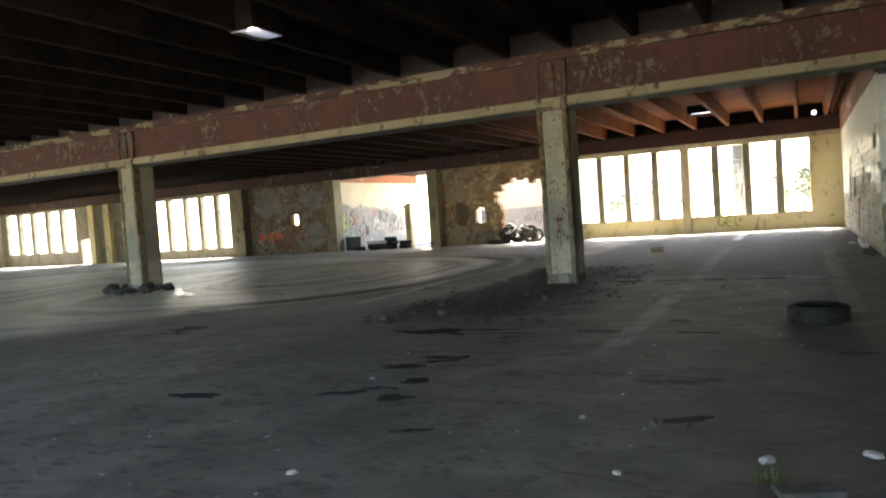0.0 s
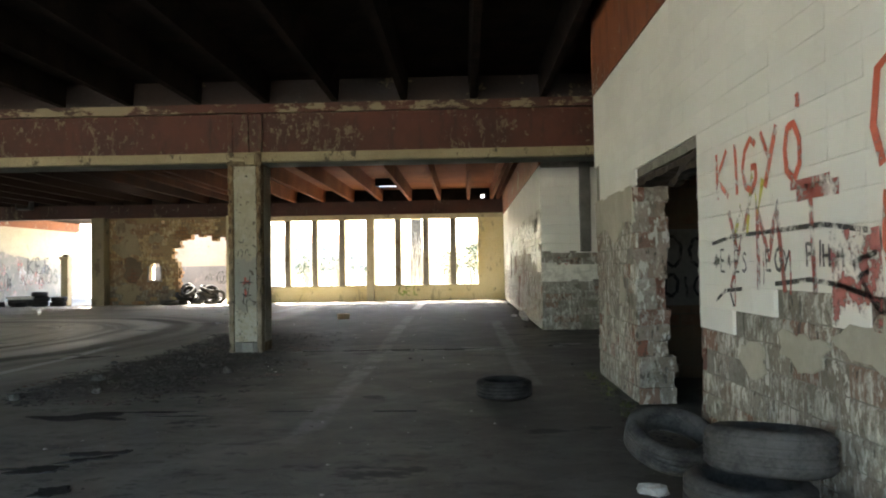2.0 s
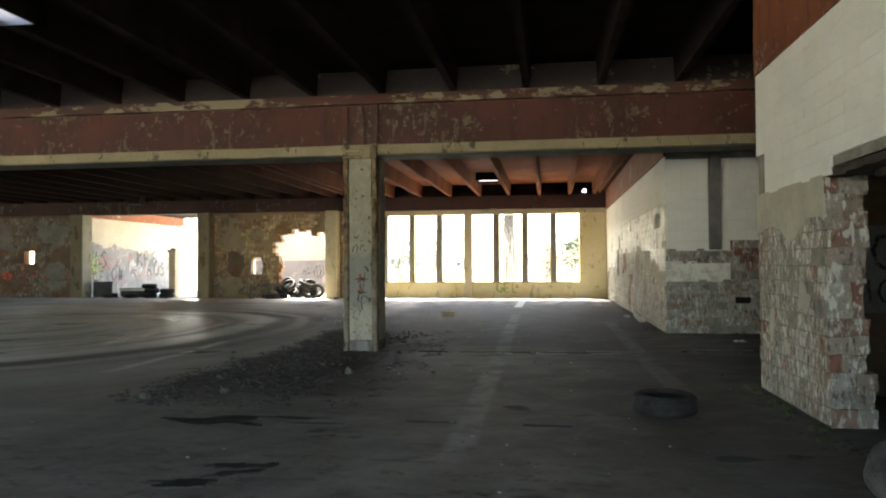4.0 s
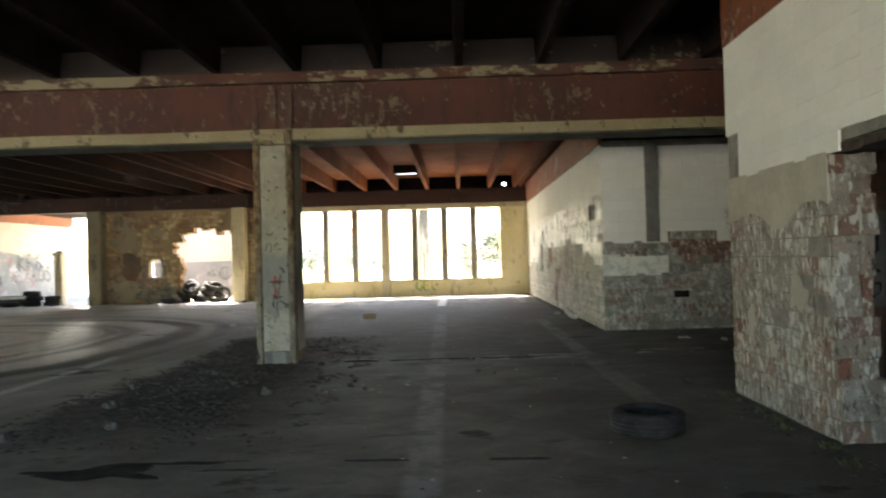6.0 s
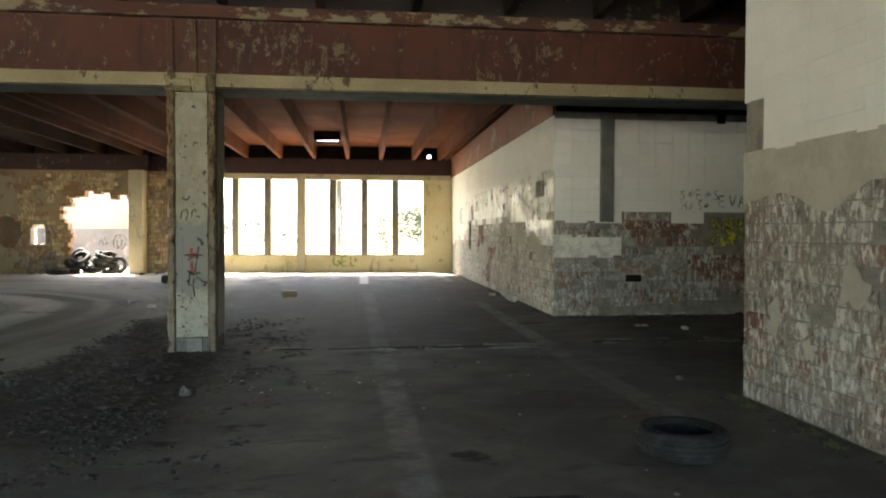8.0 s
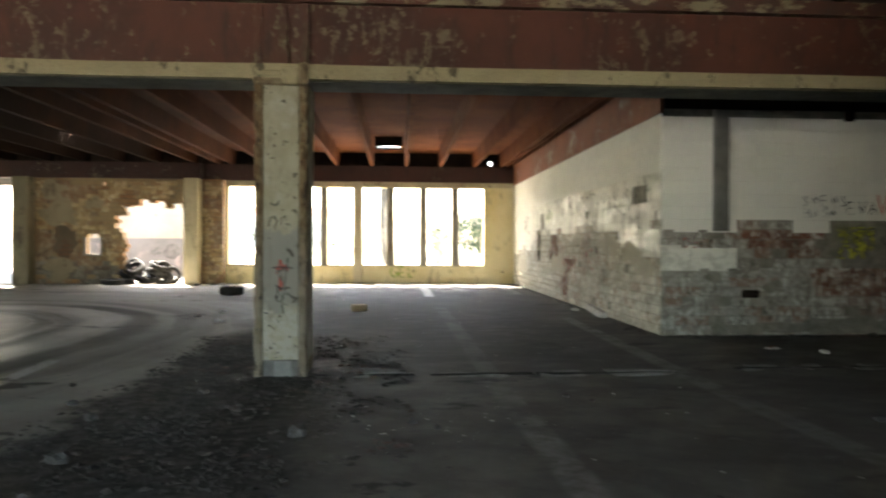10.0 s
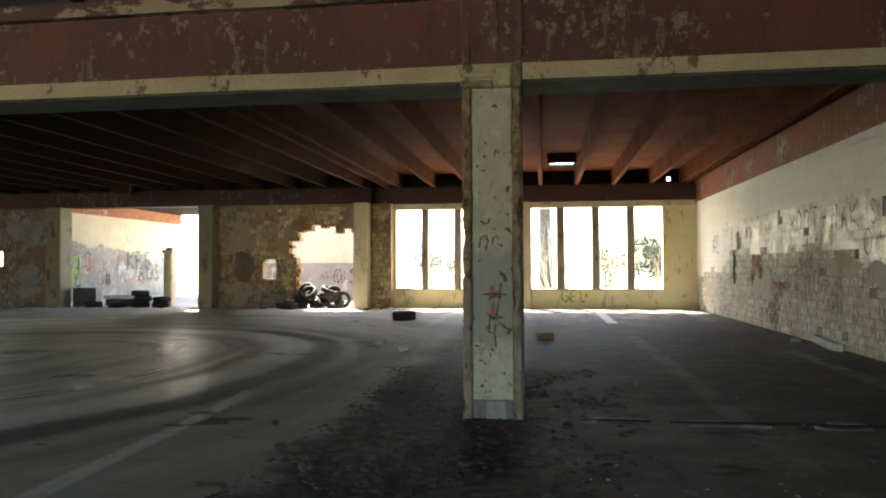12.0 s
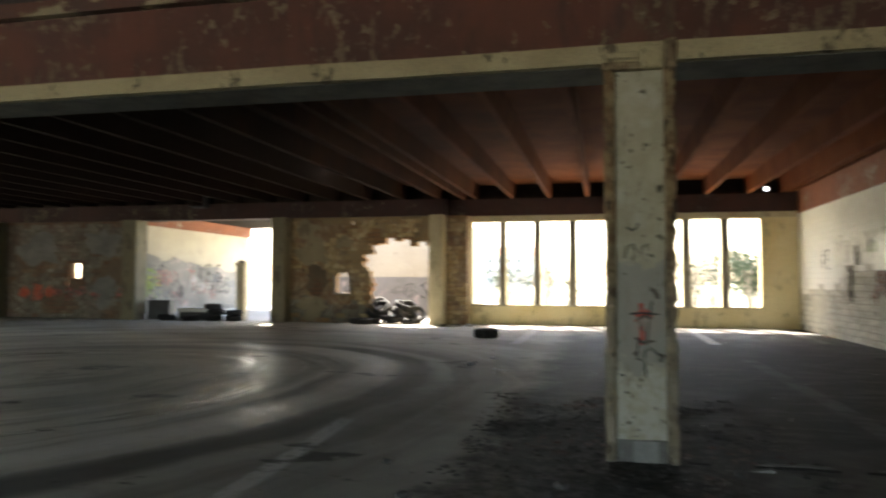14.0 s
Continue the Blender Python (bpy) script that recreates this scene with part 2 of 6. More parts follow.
    dirt = g.math("MULTIPLY", g.ramp(g.noise(5.5, 9, 0.78, (0.8, 1.3, 1)), 0.53, 0.60, 0, 0.6), g.ramp(y, 9.5, 7.5))
    col = g.mix(dirt, col, (0.055, 0.051, 0.044))
    dust = g.ramp(g.noise(3.3, 8, 0.75, (0.8, 1.2, 1)), 0.60, 0.70, 0, 0.45)
    col = g.mix(dust, col, (0.22, 0.215, 0.2))
    # paler patches towards the openings
    pale_north = g.math("MULTIPLY", g.ramp(y, 24.0, 30.5, 0, 0.75), g.ramp(g.noise(1.6, 8, 0.72, (1, 0.6, 1)), 0.44, 0.60))
    col = g.mix(g.math("MULTIPLY", pale_north, g.ramp(x, -16, -12)), col, (0.26, 0.255, 0.245))
    # worn bay lines and a driving line
    wear = g.ramp(g.noise(1.3, 8, 0.75), 0.38, 0.58)
    chips = g.ramp(g.noise(6.0, 7, 0.75), 0.36, 0.52, 0.35, 1.0)
    wear = g.math("MULTIPLY", wear, chips)

    def line(centre, half, y0, y1, amount):
        d = g.math("ABSOLUTE", g.math("SUBTRACT", x, centre))
        d = g.math("ADD", d, g.math("MULTIPLY", g.math("SUBTRACT", grain, 0.5), 0.03))
        m = g.ramp(d, half, half * 0.5)
        m = g.math("MULTIPLY", m, g.math("MULTIPLY", g.ramp(y, y0, y0 + 0.3), g.ramp(y, y1, y1 - 0.3)))
        return g.math("MULTIPLY", m, amount)

    drift = g.math("MULTIPLY", g.math("SUBTRACT", y, 8.0), -0.014)
    col = g.mix(g.math("MULTIPLY", line(g.math("ADD", drift, -1.58), 0.16, 7.9, 22.5, 0.7), g.math("MULTIPLY", wear, g.ramp(y, 10.5, 14.0, 1.0, 0.4))), col, (0.30, 0.295, 0.28))
    col = g.mix(g.math("MULTIPLY", line(-1.86, 0.17, 25.5, 30.2, 0.95), chips), col, (0.52, 0.51, 0.49))
    col = g.mix(g.math("MULTIPLY", line(0.5, 0.16, 10.5, 20.5, 0.55), wear), col, (0.24, 0.235, 0.225))
    col = g.mix(g.math("MULTIPLY", line(-6.25, 0.16, 24.5, 30.0, 0.95), chips), col, (0.48, 0.47, 0.45))
    col = g.mix(g.math("MULTIPLY", line(0.7, 0.16, 26.5, 30.0, 0.8), wear), col, (0.42, 0.41, 0.39))
    slope = g.math("MULTIPLY", g.math("SUBTRACT", y, 15.6), -0.062)
    col = g.mix(g.math("MULTIPLY", line(g.math("ADD", slope, -6.94), 0.12, 11.6, 15.9, 0.95), g.math("MULTIPLY", chips, g.ramp(y, 8.0, 11.5, 0.25, 1.0))), col, (0.62, 0.61, 0.58))
    # oil and damp
    oil = g.ramp(g.noise(0.55, 7, 0.62, (1, 1.7, 1)), 0.62, 0.66)
    col = g.mix(g.math("MULTIPLY", oil, 0.75), col, (0.018, 0.018, 0.018))
    speck = g.ramp(g.noise(23, 3), 0.66, 0.70)
    col = g.mix(g.math("MULTIPLY", speck, 0.55), col, (0.2, 0.195, 0.18))
    col = g.mix(g.ramp(wide, 0.4, 0.7, 0, 0.3), col, (0.09, 0.087, 0.08))
    slick = g.math("MULTIPLY", bell(r, 3.5, 1.2), g.ramp(fine_rings, 0.50, 0.56))
    shine = g.math("ADD", g.math("ADD", g.ramp(rings, 0.55, 0.40, 0.20, 0.34), g.ramp(fine_rings, 0.50, 0.58, 0.0, 0.10)), g.math("MULTIPLY", slick, 0.14))
    gloss = g.math("SUBTRACT", 0.80, g.math("MULTIPLY", open_bay, shine))
    g.link(g.ramp(open_bay, 0.0, 1.0, 0.12, 0.5), g.b.inputs["Specular IOR Level"])
    relief = g.math("ADD", g.math("MULTIPLY", grain, 0.4), g.math("ADD", g.math("MULTIPLY", mid, 1.2), g.math("MULTIPLY", g.math("MULTIPLY", clod, soil), 4.0)))
    relief = g.math("ADD", relief, g.math("MULTIPLY", g.math("MULTIPLY", fine_rings, open_bay), 5.0))
    return g.done(col, relief, 0.35, 0.02, gloss)


def brick_wall_material(name, c1, c2, mortar, dirt, plane="XZ", amount=0.5):
    """Far brickwork whose courses are too small to tell apart one by one."""
    g = Graph(name, 0.9)
    sw = g.t.nodes.new("ShaderNodeSeparateXYZ")
    g.link(g.pos, sw.inputs[0])
    cb = g.t.nodes.new("ShaderNodeCombineXYZ")
    g.link(sw.outputs["X" if plane == "XZ" else "Y"], cb.inputs[0])
    g.link(sw.outputs["Z"], cb.inputs[1])
    br = g.t.nodes.new("ShaderNodeTexBrick")
    br.inputs["Scale"].default_value = 1.0
    br.inputs["Brick Width"].default_value = 0.27
    br.inputs["Row Height"].default_value = 0.15
    br.inputs["Mortar Size"].default_value = 0.012
    br.inputs["Color1"].default_value = (*c1, 1)
    br.inputs["Color2"].default_value = (*c2, 1)
    br.inputs["Mortar"].default_value = (*mortar, 1)
    g.link(cb.outputs[0], br.inputs["Vector"])
    blot = g.ramp(g.noise(1.1, 7, 0.65), amount - 0.06, amount + 0.06)
    fine = g.noise(30, 4)
    col = g.mix(g.math("MULTIPLY", blot, 0.75), br.outputs["Color"], dirt)
    col = g.mix(g.ramp(g.noise(0.55, 6, 0.6), 0.5, 0.66, 0, 0.65), col, (0.075, 0.06, 0.042))
    col = g.mix(g.ramp(fine, 0.5, 0.75, 0, 0.4), col, (0.08, 0.07, 0.05))
    return g.done(col, g.math("SUBTRACT", g.math("MULTIPLY", fine, 0.5), br.outputs["Fac"]), 0.6, 0.012)


def piece_material(name, tones, wash, wash_amount, rough=0.85, stretch=(1, 1, 1), per="object", spec=0.35):
    """Bricks and tiles: a tone for each piece, worn paint on top."""
    g = Graph(name, rough, 0, spec)
    rnd = g.random() if per == "object" else g.island()
    col = g.mix(g.ramp(rnd, 0.1, 0.5), tones[0], tones[1])
    col = g.mix(g.ramp(rnd, 0.62, 0.9), col, tones[2])
    fine = g.noise(40, 5)
    patch = g.noise(6.5, 9, 0.75, stretch)
    run = g.noise(26.0, 5, 0.65, (1, 1, 0.4))
    cover = g.math("ADD", g.math("MULTIPLY", patch, 0.45), g.math("MULTIPLY", run, 0.55))
    col = g.mix(g.ramp(cover, wash_amount - 0.045, wash_amount + 0.045, 0, 0.85), col, wash)
    col = g.mix(g.ramp(fine, 0.5, 0.72, 0, 0.45), col, (0.07, 0.065, 0.055))
    col = g.mix(g.ramp(g.noise(0.75, 5, 0.6), 0.52, 0.68, 0, 0.45), col, (0.23, 0.13, 0.095))
    col = g.mix(g.ramp(g.noise(9, 7, 0.75), 0.55, 0.62, 0, 0.55), col, (0.12, 0.11, 0.09))
    fleck = g.math("ADD", g.math("MULTIPLY", g.noise(17, 4, 0.6, (1, 1, 0.38)), 0.7), g.math("MULTIPLY", g.noise(2.2, 4), 0.3))
    if per == "object":
        col = g.mix(g.ramp(fleck, 0.545, 0.575, 0, 0.85), col, tuple(min(0.75, c * 1.25) for c in wash))
        col = g.mix(g.ramp(fleck, 0.415, 0.385, 0, 0.75), col, (0.06, 0.052, 0.042))
    grime = g.noise(1.2, 5)
    col = g.mix(g.ramp(grime, 0.5, 0.75, 0, 0.4), col, (0.1, 0.1, 0.085))
    return g.done(col, g.math("ADD", g.math("MULTIPLY", fine, 0.6), g.math("MULTIPLY", cover, 1.6)), 0.7, 0.018)


def white_tile_material(name, tone, rough, dirt=0.35, spec=0.4):
    g = Graph(name, rough, 0, spec)
    rnd = g.random()
    isl = g.island()
    col = g.mix(g.math("MULTIPLY", g.math("FRACT", g.math("ADD", rnd, isl)), 0.10 if rough > 0.3 else 0.3), tone, (0.42, 0.41, 0.36))
    col = g.mix(g.ramp(g.noise(0.8, 6), 0.45, 0.75, 0, dirt), col, (0.30, 0.285, 0.23))
    col = g.mix(g.ramp(g.noise(5, 7, 0.7, (1, 1, 0.25)), 0.60, 0.72, 0, dirt), col, (0.17, 0.16, 0.13))
    fine = g.noise(45, 3)
    if rough < 0.4:
        col = g.mix(g.ramp(g.noise(3.2, 8, 0.7), 0.47, 0.58, 0, 0.55), col, (0.37, 0.35, 0.29))
    worn = g.ramp(g.noise(2.6, 7, 0.7), 0.40, 0.56, rough, min(0.9, rough + 0.4))
    return g.done(col, fine, 0.12, 0.004, worn)


def spray_material(name, colour, cover=0.36, most=1.0):
    g = Graph(name, 0.6)
    n = g.noise(9, 6, 0.7)
    tr = g.t.nodes.new("ShaderNodeBsdfTransparent")
    mx = g.t.nodes.new("ShaderNodeMixShader")
    g.link(g.ramp(n, cover, cover + 0.2, 0, most), mx.inputs[0])
    g.link(tr.outputs[0], mx.inputs[1])
    g.link(g.b.outputs[0], mx.inputs[2])
    g.link(mx.outputs[0], g.t.nodes["Material Output"].inputs["Surface"])
    return g.done(g.mix(g.noise(30, 3), colour, tuple(c * 0.75 for c in colour)))


FLOOR = floor_material()
# Soot of the front ceiling; elsewhere it stands for shade in gaps and holes.
SOOT_AND_SHADE = simple("soot_and_shade_concrete", (0.011, 0.008, 0.0065), (0.027, 0.019, 0.014), 2.0, 0.95, spec=0.1)
RED_CEIL = ceiling_material()
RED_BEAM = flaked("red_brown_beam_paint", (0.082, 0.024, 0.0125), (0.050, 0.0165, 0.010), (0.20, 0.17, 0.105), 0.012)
# Darker copy of the beam paint: soot, plus shade put into the colour.
RED_BEAM_SHADED = flaked("sooty_shaded_beam_paint", (0.050, 0.017, 0.010), (0.030, 0.012, 0.008), (0.20, 0.17, 0.11), 0.0)
STUB_PAINT = flaked("mouldy_stub_paint", (0.085, 0.028, 0.015), (0.06, 0.022, 0.014), (0.19, 0.165, 0.10), 0.02, 0.3)
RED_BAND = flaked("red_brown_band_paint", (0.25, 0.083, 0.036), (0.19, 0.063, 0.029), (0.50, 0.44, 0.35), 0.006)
CREAM_EDGE = peeling("cream_flange_paint", (0.31, 0.265, 0.155), (0.25, 0.21, 0.12), (0.08, 0.065, 0.04), 0.57, (1, 1, 0.5), 4.0)
TOP_FLANGE = peeling("sooty_upper_flange", (0.075, 0.026, 0.015), (0.05, 0.026, 0.018), (0.20, 0.165, 0.10), 0.50, (0.5, 1, 1), 3.0)
PATCHY_SOOT = peeling("soot_with_pale_patches", (0.02, 0.017, 0.015), (0.035, 0.022, 0.016), (0.15, 0.12, 0.075), 0.60, (1, 1, 1), 2.0)
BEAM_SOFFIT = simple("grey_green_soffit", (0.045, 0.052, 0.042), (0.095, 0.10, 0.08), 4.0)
COLUMN_PAINT = column_material()
COLUMN_STRIP = strip_material()
COLUMN_FOOT = simple("dirty_grey_foot", (0.10, 0.098, 0.09), (0.17, 0.165, 0.15), 5.0, 0.9)
COLUMN_EDGE = simple("chipped_concrete_edge", (0.07, 0.045, 0.025), (0.25, 0.2, 0.12), 7.0, 0.95, bump=0.7, dist=0.02)
COLUMN_GREY = simple("grey_plinth_paint", (0.17, 0.17, 0.16), (0.27, 0.265, 0.245), 3.0)
YELLOW_WALL = peeling("ochre_wall_paint", (0.62, 0.51, 0.25), (0.69, 0.60, 0.36), (0.40, 0.34, 0.2), 0.57, (1, 1, 0.4), 2.2)
MULLION = peeling("grey_cream_mullion_paint", (0.25, 0.23, 0.175), (0.19, 0.175, 0.135), (0.14, 0.10, 0.06), 0.55, (1, 1, 0.3), 5.0)
PILASTER = peeling("cream_pilaster_plaster", (0.52, 0.45, 0.29), (0.44, 0.37, 0.23), (0.24, 0.19, 0.12), 0.58, (1, 1, 0.5), 3.0)
# Grey-green plaster, darkened further to imitate the dimmer left bays.
PILASTER_GREY_DIMMED = peeling("dimmed_grey_green_plaster", (0.215, 0.185, 0.115), (0.165, 0.145, 0.095), (0.09, 0.075, 0.05), 0.55, (1, 1, 0.5), 3.0)
BRICK_FAR = brick_wall_material("ochre_brickwork", (0.21, 0.11, 0.05), (0.29, 0.17, 0.08), (0.12, 0.095, 0.06), (0.27, 0.21, 0.12))
# Dirty brick whose tones are also lowered to imitate shade.
BRICK_FAR_RED = brick_wall_material("dimmed_dirty_red_brickwork", (0.12, 0.06, 0.036), (0.155, 0.08, 0.048), (0.08, 0.066, 0.046), (0.15, 0.12, 0.08), amount=0.48)
OIL = simple("black_oil_stain", (0.018, 0.018, 0.017), (0.042, 0.041, 0.038), 4.0, 0.95, spec=0.05)
PLASTER_FAR = peeling("brown_plaster_patch", (0.28, 0.235, 0.15), (0.23, 0.19, 0.12), (0.15, 0.11, 0.07), 0.56, (1, 1, 0.6), 2.5)
# Grey plaster darkened to carry the shade of the room and left bay.
DIM_PLASTER = simple("dimmed_grey_plaster", (0.13, 0.125, 0.115), (0.21, 0.2, 0.185), 2.0, 0.9)
OLD_WOOD = simple("rotten_lintel_wood", (0.02, 0.015, 0.011), (0.06, 0.046, 0.033), 9.0, 0.95)
PLASTER_OLD = simple("old_beige_plaster", (0.37, 0.345, 0.27), (0.47, 0.44, 0.35), 2.2, 0.92, bump=0.4)
MORTAR = simple("grey_mortar", (0.15, 0.14, 0.115), (0.27, 0.255, 0.21), 6.0, 0.95, bump=0.7, dist=0.012)
BRICK_WASHED = piece_material("whitewashed_brick", ((0.205, 0.18, 0.14), (0.265, 0.24, 0.19), (0.23, 0.13, 0.09)), (0.49, 0.475, 0.41), 0.52, stretch=(1, 1, 0.55))
BRICK_GREY = piece_material("grey_worn_brick", ((0.21, 0.195, 0.165), (0.28, 0.265, 0.225), (0.24, 0.16, 0.12)), (0.41, 0.40, 0.35), 0.52)
JAMB_GREY = piece_material("broken_reveal_brick", ((0.20, 0.175, 0.14), (0.27, 0.25, 0.21), (0.19, 0.115, 0.085)), (0.40, 0.39, 0.34), 0.545)
JAMB_RED = piece_material("broken_red_reveal_brick", ((0.19, 0.075, 0.045), (0.155, 0.07, 0.05), (0.22, 0.14, 0.10)), (0.36, 0.33, 0.28), 0.575)
BRICK_PALE = piece_material("pale_worn_brick", ((0.36, 0.34, 0.27), (0.44, 0.415, 0.33), (0.34, 0.25, 0.185)), (0.60, 0.585, 0.49), 0.52)
BRICK_RED = piece_material("bare_red_brick", ((0.19, 0.08, 0.045), (0.155, 0.07, 0.045), (0.23, 0.14, 0.10)), (0.45, 0.43, 0.38), 0.55)
TILE_PAINTED = white_tile_material("white_painted_tile", (0.80, 0.79, 0.715), 0.62, 0.15)
TILE_GLAZED = white_tile_material("white_glazed_tile", (0.76, 0.75, 0.66), 0.34, 0.28, 0.4)
FAR_OCHRE = piece_material("ochre_brick", ((0.31, 0.215, 0.10), (0.37, 0.27, 0.14), (0.25, 0.14, 0.065)), (0.42, 0.35, 0.22), 0.56)
FAR_RED = piece_material("dirty_red_brick", ((0.20, 0.115, 0.06), (0.24, 0.15, 0.085), (0.15, 0.095, 0.06)), (0.27, 0.22, 0.15), 0.57)
# Copy of FAR_RED with the left bay's shade in its colour.
FAR_RED_SHADED = piece_material("shaded_red_brick", ((0.13, 0.072, 0.04), (0.16, 0.095, 0.055), (0.10, 0.065, 0.042)), (0.20, 0.165, 0.11), 0.58)
FAR_GREY = piece_material("dark_grey_brick", ((0.12, 0.105, 0.08), (0.16, 0.14, 0.11), (0.10, 0.07, 0.05)), (0.24, 0.22, 0.18), 0.58)
RUBBER = simple("old_tyre_rubber", (0.012, 0.012, 0.012), (0.034, 0.033, 0.032), 8.0, 0.75, spec=0.2)
RUBBER_DUSTY = simple("dusty_tyre_rubber", (0.03, 0.03, 0.029), (0.09, 0.087, 0.08), 6.0, 0.85, spec=0.2)
STONE = simple("broken_concrete", (0.038, 0.037, 0.034), (0.09, 0.086, 0.078), 12.0, 0.95, bump=0.6)
JOINT_EDGE = simple("worn_concrete_edge", (0.11, 0.107, 0.098), (0.21, 0.20, 0.185), 9.0, 0.95, bump=0.5)
STONE_WHITE = simple("broken_plaster", (0.30, 0.29, 0.265), (0.54, 0.53, 0.49), 10.0, 0.9, bump=0.5)
RUBBLE = piece_material("rubble_bits", ((0.032, 0.031, 0.028), (0.05, 0.048, 0.044), (0.085, 0.081, 0.072)), (0.14, 0.133, 0.12), 0.61, per="island")
DARK_PAINT = simple("dark_grey_duct_paint", (0.10, 0.10, 0.09), (0.17, 0.165, 0.15), 3.0, 0.6)
GRASS = simple("dry_grass_ground", (0.16, 0.17, 0.08), (0.34, 0.32, 0.24), 0.6, 0.95)
PAVING = simple("pale_concrete_yard", (0.42, 0.41, 0.385), (0.53, 0.52, 0.485), 0.8, 0.95)
YARD_WALL = peeling("pale_yard_wall_paint", (0.40, 0.35, 0.26), (0.46, 0.41, 0.31), (0.25, 0.21, 0.15), 0.60, (1, 1, 0.5), 1.6)
YARD_DADO = peeling("painted_over_dado", (0.17, 0.16, 0.145), (0.24, 0.225, 0.205), (0.36, 0.30, 0.27), 0.56, (1, 1, 0.7), 2.5)
BARK = simple("tree_bark", (0.04, 0.034, 0.027), (0.09, 0.077, 0.062), 8.0, 0.95, bump=0.8, dist=0.03)
LEAF = simple("conifer_needles", (0.022, 0.042, 0.022), (0.045, 0.07, 0.035), 3.0, 0.8)
WEED = simple("dry_weed", (0.05, 0.075, 0.025), (0.13, 0.13, 0.055), 9.0, 0.85)
TWIG = simple("pale_twigs", (0.22, 0.20, 0.16), (0.34, 0.31, 0.25), 6.0, 0.9)
FACADE = simple("pale_facade_render", (0.6, 0.58, 0.53), (0.68, 0.66, 0.6), 0.5, 0.9)
# Glass tone lightened to put haze over the distant windows.
HAZED_GLASS = simple("hazed_window_glass", (0.13, 0.14, 0.15), (0.2, 0.21, 0.22), 1.0, 0.15)
ROOF_RED = simple("tiled_roof", (0.25, 0.11, 0.07), (0.33, 0.16, 0.1), 2.0, 0.9)
CARDBOARD = simple("brown_block", (0.27, 0.19, 0.12), (0.36, 0.26, 0.17), 9.0, 0.9)
BLACK_PLASTIC = simple("black_plastic", (0.014, 0.014, 0.015), (0.03, 0.03, 0.031), 5.0, 0.5)
FABRIC = simple("faded_foam_fabric", (0.5, 0.48, 0.44), (0.62, 0.6, 0.56), 5.0, 0.95)
SPRAY_RED = spray_material("red_spray_paint", (0.78, 0.15, 0.075), 0.32, 0.85)
SPRAY_RED_WORN = spray_material("faded_red_spray_paint", (0.50, 0.10, 0.07), 0.36, 0.72)
SPRAY_BLACK = spray_material("black_spray_paint", (0.02, 0.02, 0.022))
SPRAY_FADED = spray_material("worn_black_spray_paint", (0.06, 0.06, 0.053), 0.38, 0.78)
SPRAY_WHITE = spray_material("white_spray_paint", (0.62, 0.62, 0.58), 0.38, 0.8)
SPRAY_BLUE = spray_material("blue_grey_spray_paint", (0.16, 0.20, 0.26), 0.38, 0.75)
SPRAY_YELLOW = spray_material("yellow_spray_paint", (0.62, 0.6, 0.06), 0.42)
SPRAY_PINK = spray_material("pink_spray_paint", (0.52, 0.16, 0.14), 0.42)
SPRAY_GREEN = spray_material("green_spray_paint", (0.30, 0.45, 0.05), 0.40)
gl = Graph("milky_rooflight_sheet", 0.5)
gl.b.inputs["Base Color"].default_value = (0.85, 0.86, 0.84, 1)
trl = gl.t.nodes.new("ShaderNodeBsdfTranslucent")
trl.inputs[0].default_value = (0.9, 0.9, 0.88, 1)
gl.link(trl.outputs[0], gl.t.nodes["Material Output"].inputs["Surface"])
MILKY = gl.m


# ---- mesh helpers ----
def ground(x, y):
    """Height of the floor, which sags a little under the main beam."""
    return -0.006 - 0.055 * math.exp(-((y - 14.4) / 2.6) ** 2) * min(1.0, max(0.0, (1.6 - x) / 1.5))


def box(bm, x0, y0, z0, x1, y1, z1):
    v = [bm.verts.new((x, y, z)) for z in (z0, z1) for y in (y0, y1) for x in (x0, x1)]
    for a, b, c, d in ((0, 2, 3, 1), (4, 5, 7, 6), (0, 1, 5, 4), (2, 6, 7, 3), (0, 4, 6, 2), (1, 3, 7, 5)):
        bm.faces.new((v[a], v[b], v[c], v[d]))
    return v


def boxes(*rows):
    bm = bmesh.new()
    for r in rows:
        box(bm, *r)
    return bm


def bevelled(bm, width, segments=1):
    bmesh.ops.bevel(bm, geom=bm.edges[:], offset=width, segments=segments, affect="EDGES")
    return bm


def rough_up(bm, amount, scale=3.0, cuts=0):
    if cuts:
        bmesh.ops.subdivide_edges(bm, edges=bm.edges[:], cuts=cuts, use_grid_fill=True)
    for v in bm.verts:
        v.co += amount * noise.noise_vector(v.co * scale)
    return bm


def mesh_of(name, bm, material, smooth=False):
    bmesh.ops.recalc_face_normals(bm, faces=bm.faces[:])
    me = bpy.data.meshes.new(name)
    bm.to_mesh(me)
    bm.free()
    me.materials.append(material)
    if smooth:
        me.polygons.foreach_set("use_smooth", [True] * len(me.polygons))
    return me


def part(name, bm, material, parent=None, label="", smooth=False):
    ob = new(name, mesh_of(name, bm, material, smooth))
    ob.parent = parent
    return tagged(ob, label)


def thing(name, label, category, m=None, group="", kind=""):
    ob = new(name)
    ob.empty_display_size = 0.1
    if m is not None:
        ob.matrix_basis = m
    return tagged(ob, label, category, group, kind)


def structure(name, bm, material, label, smooth=False):
    return tagged(part(name, bm, material, None, "", smooth), label, kind="structure")


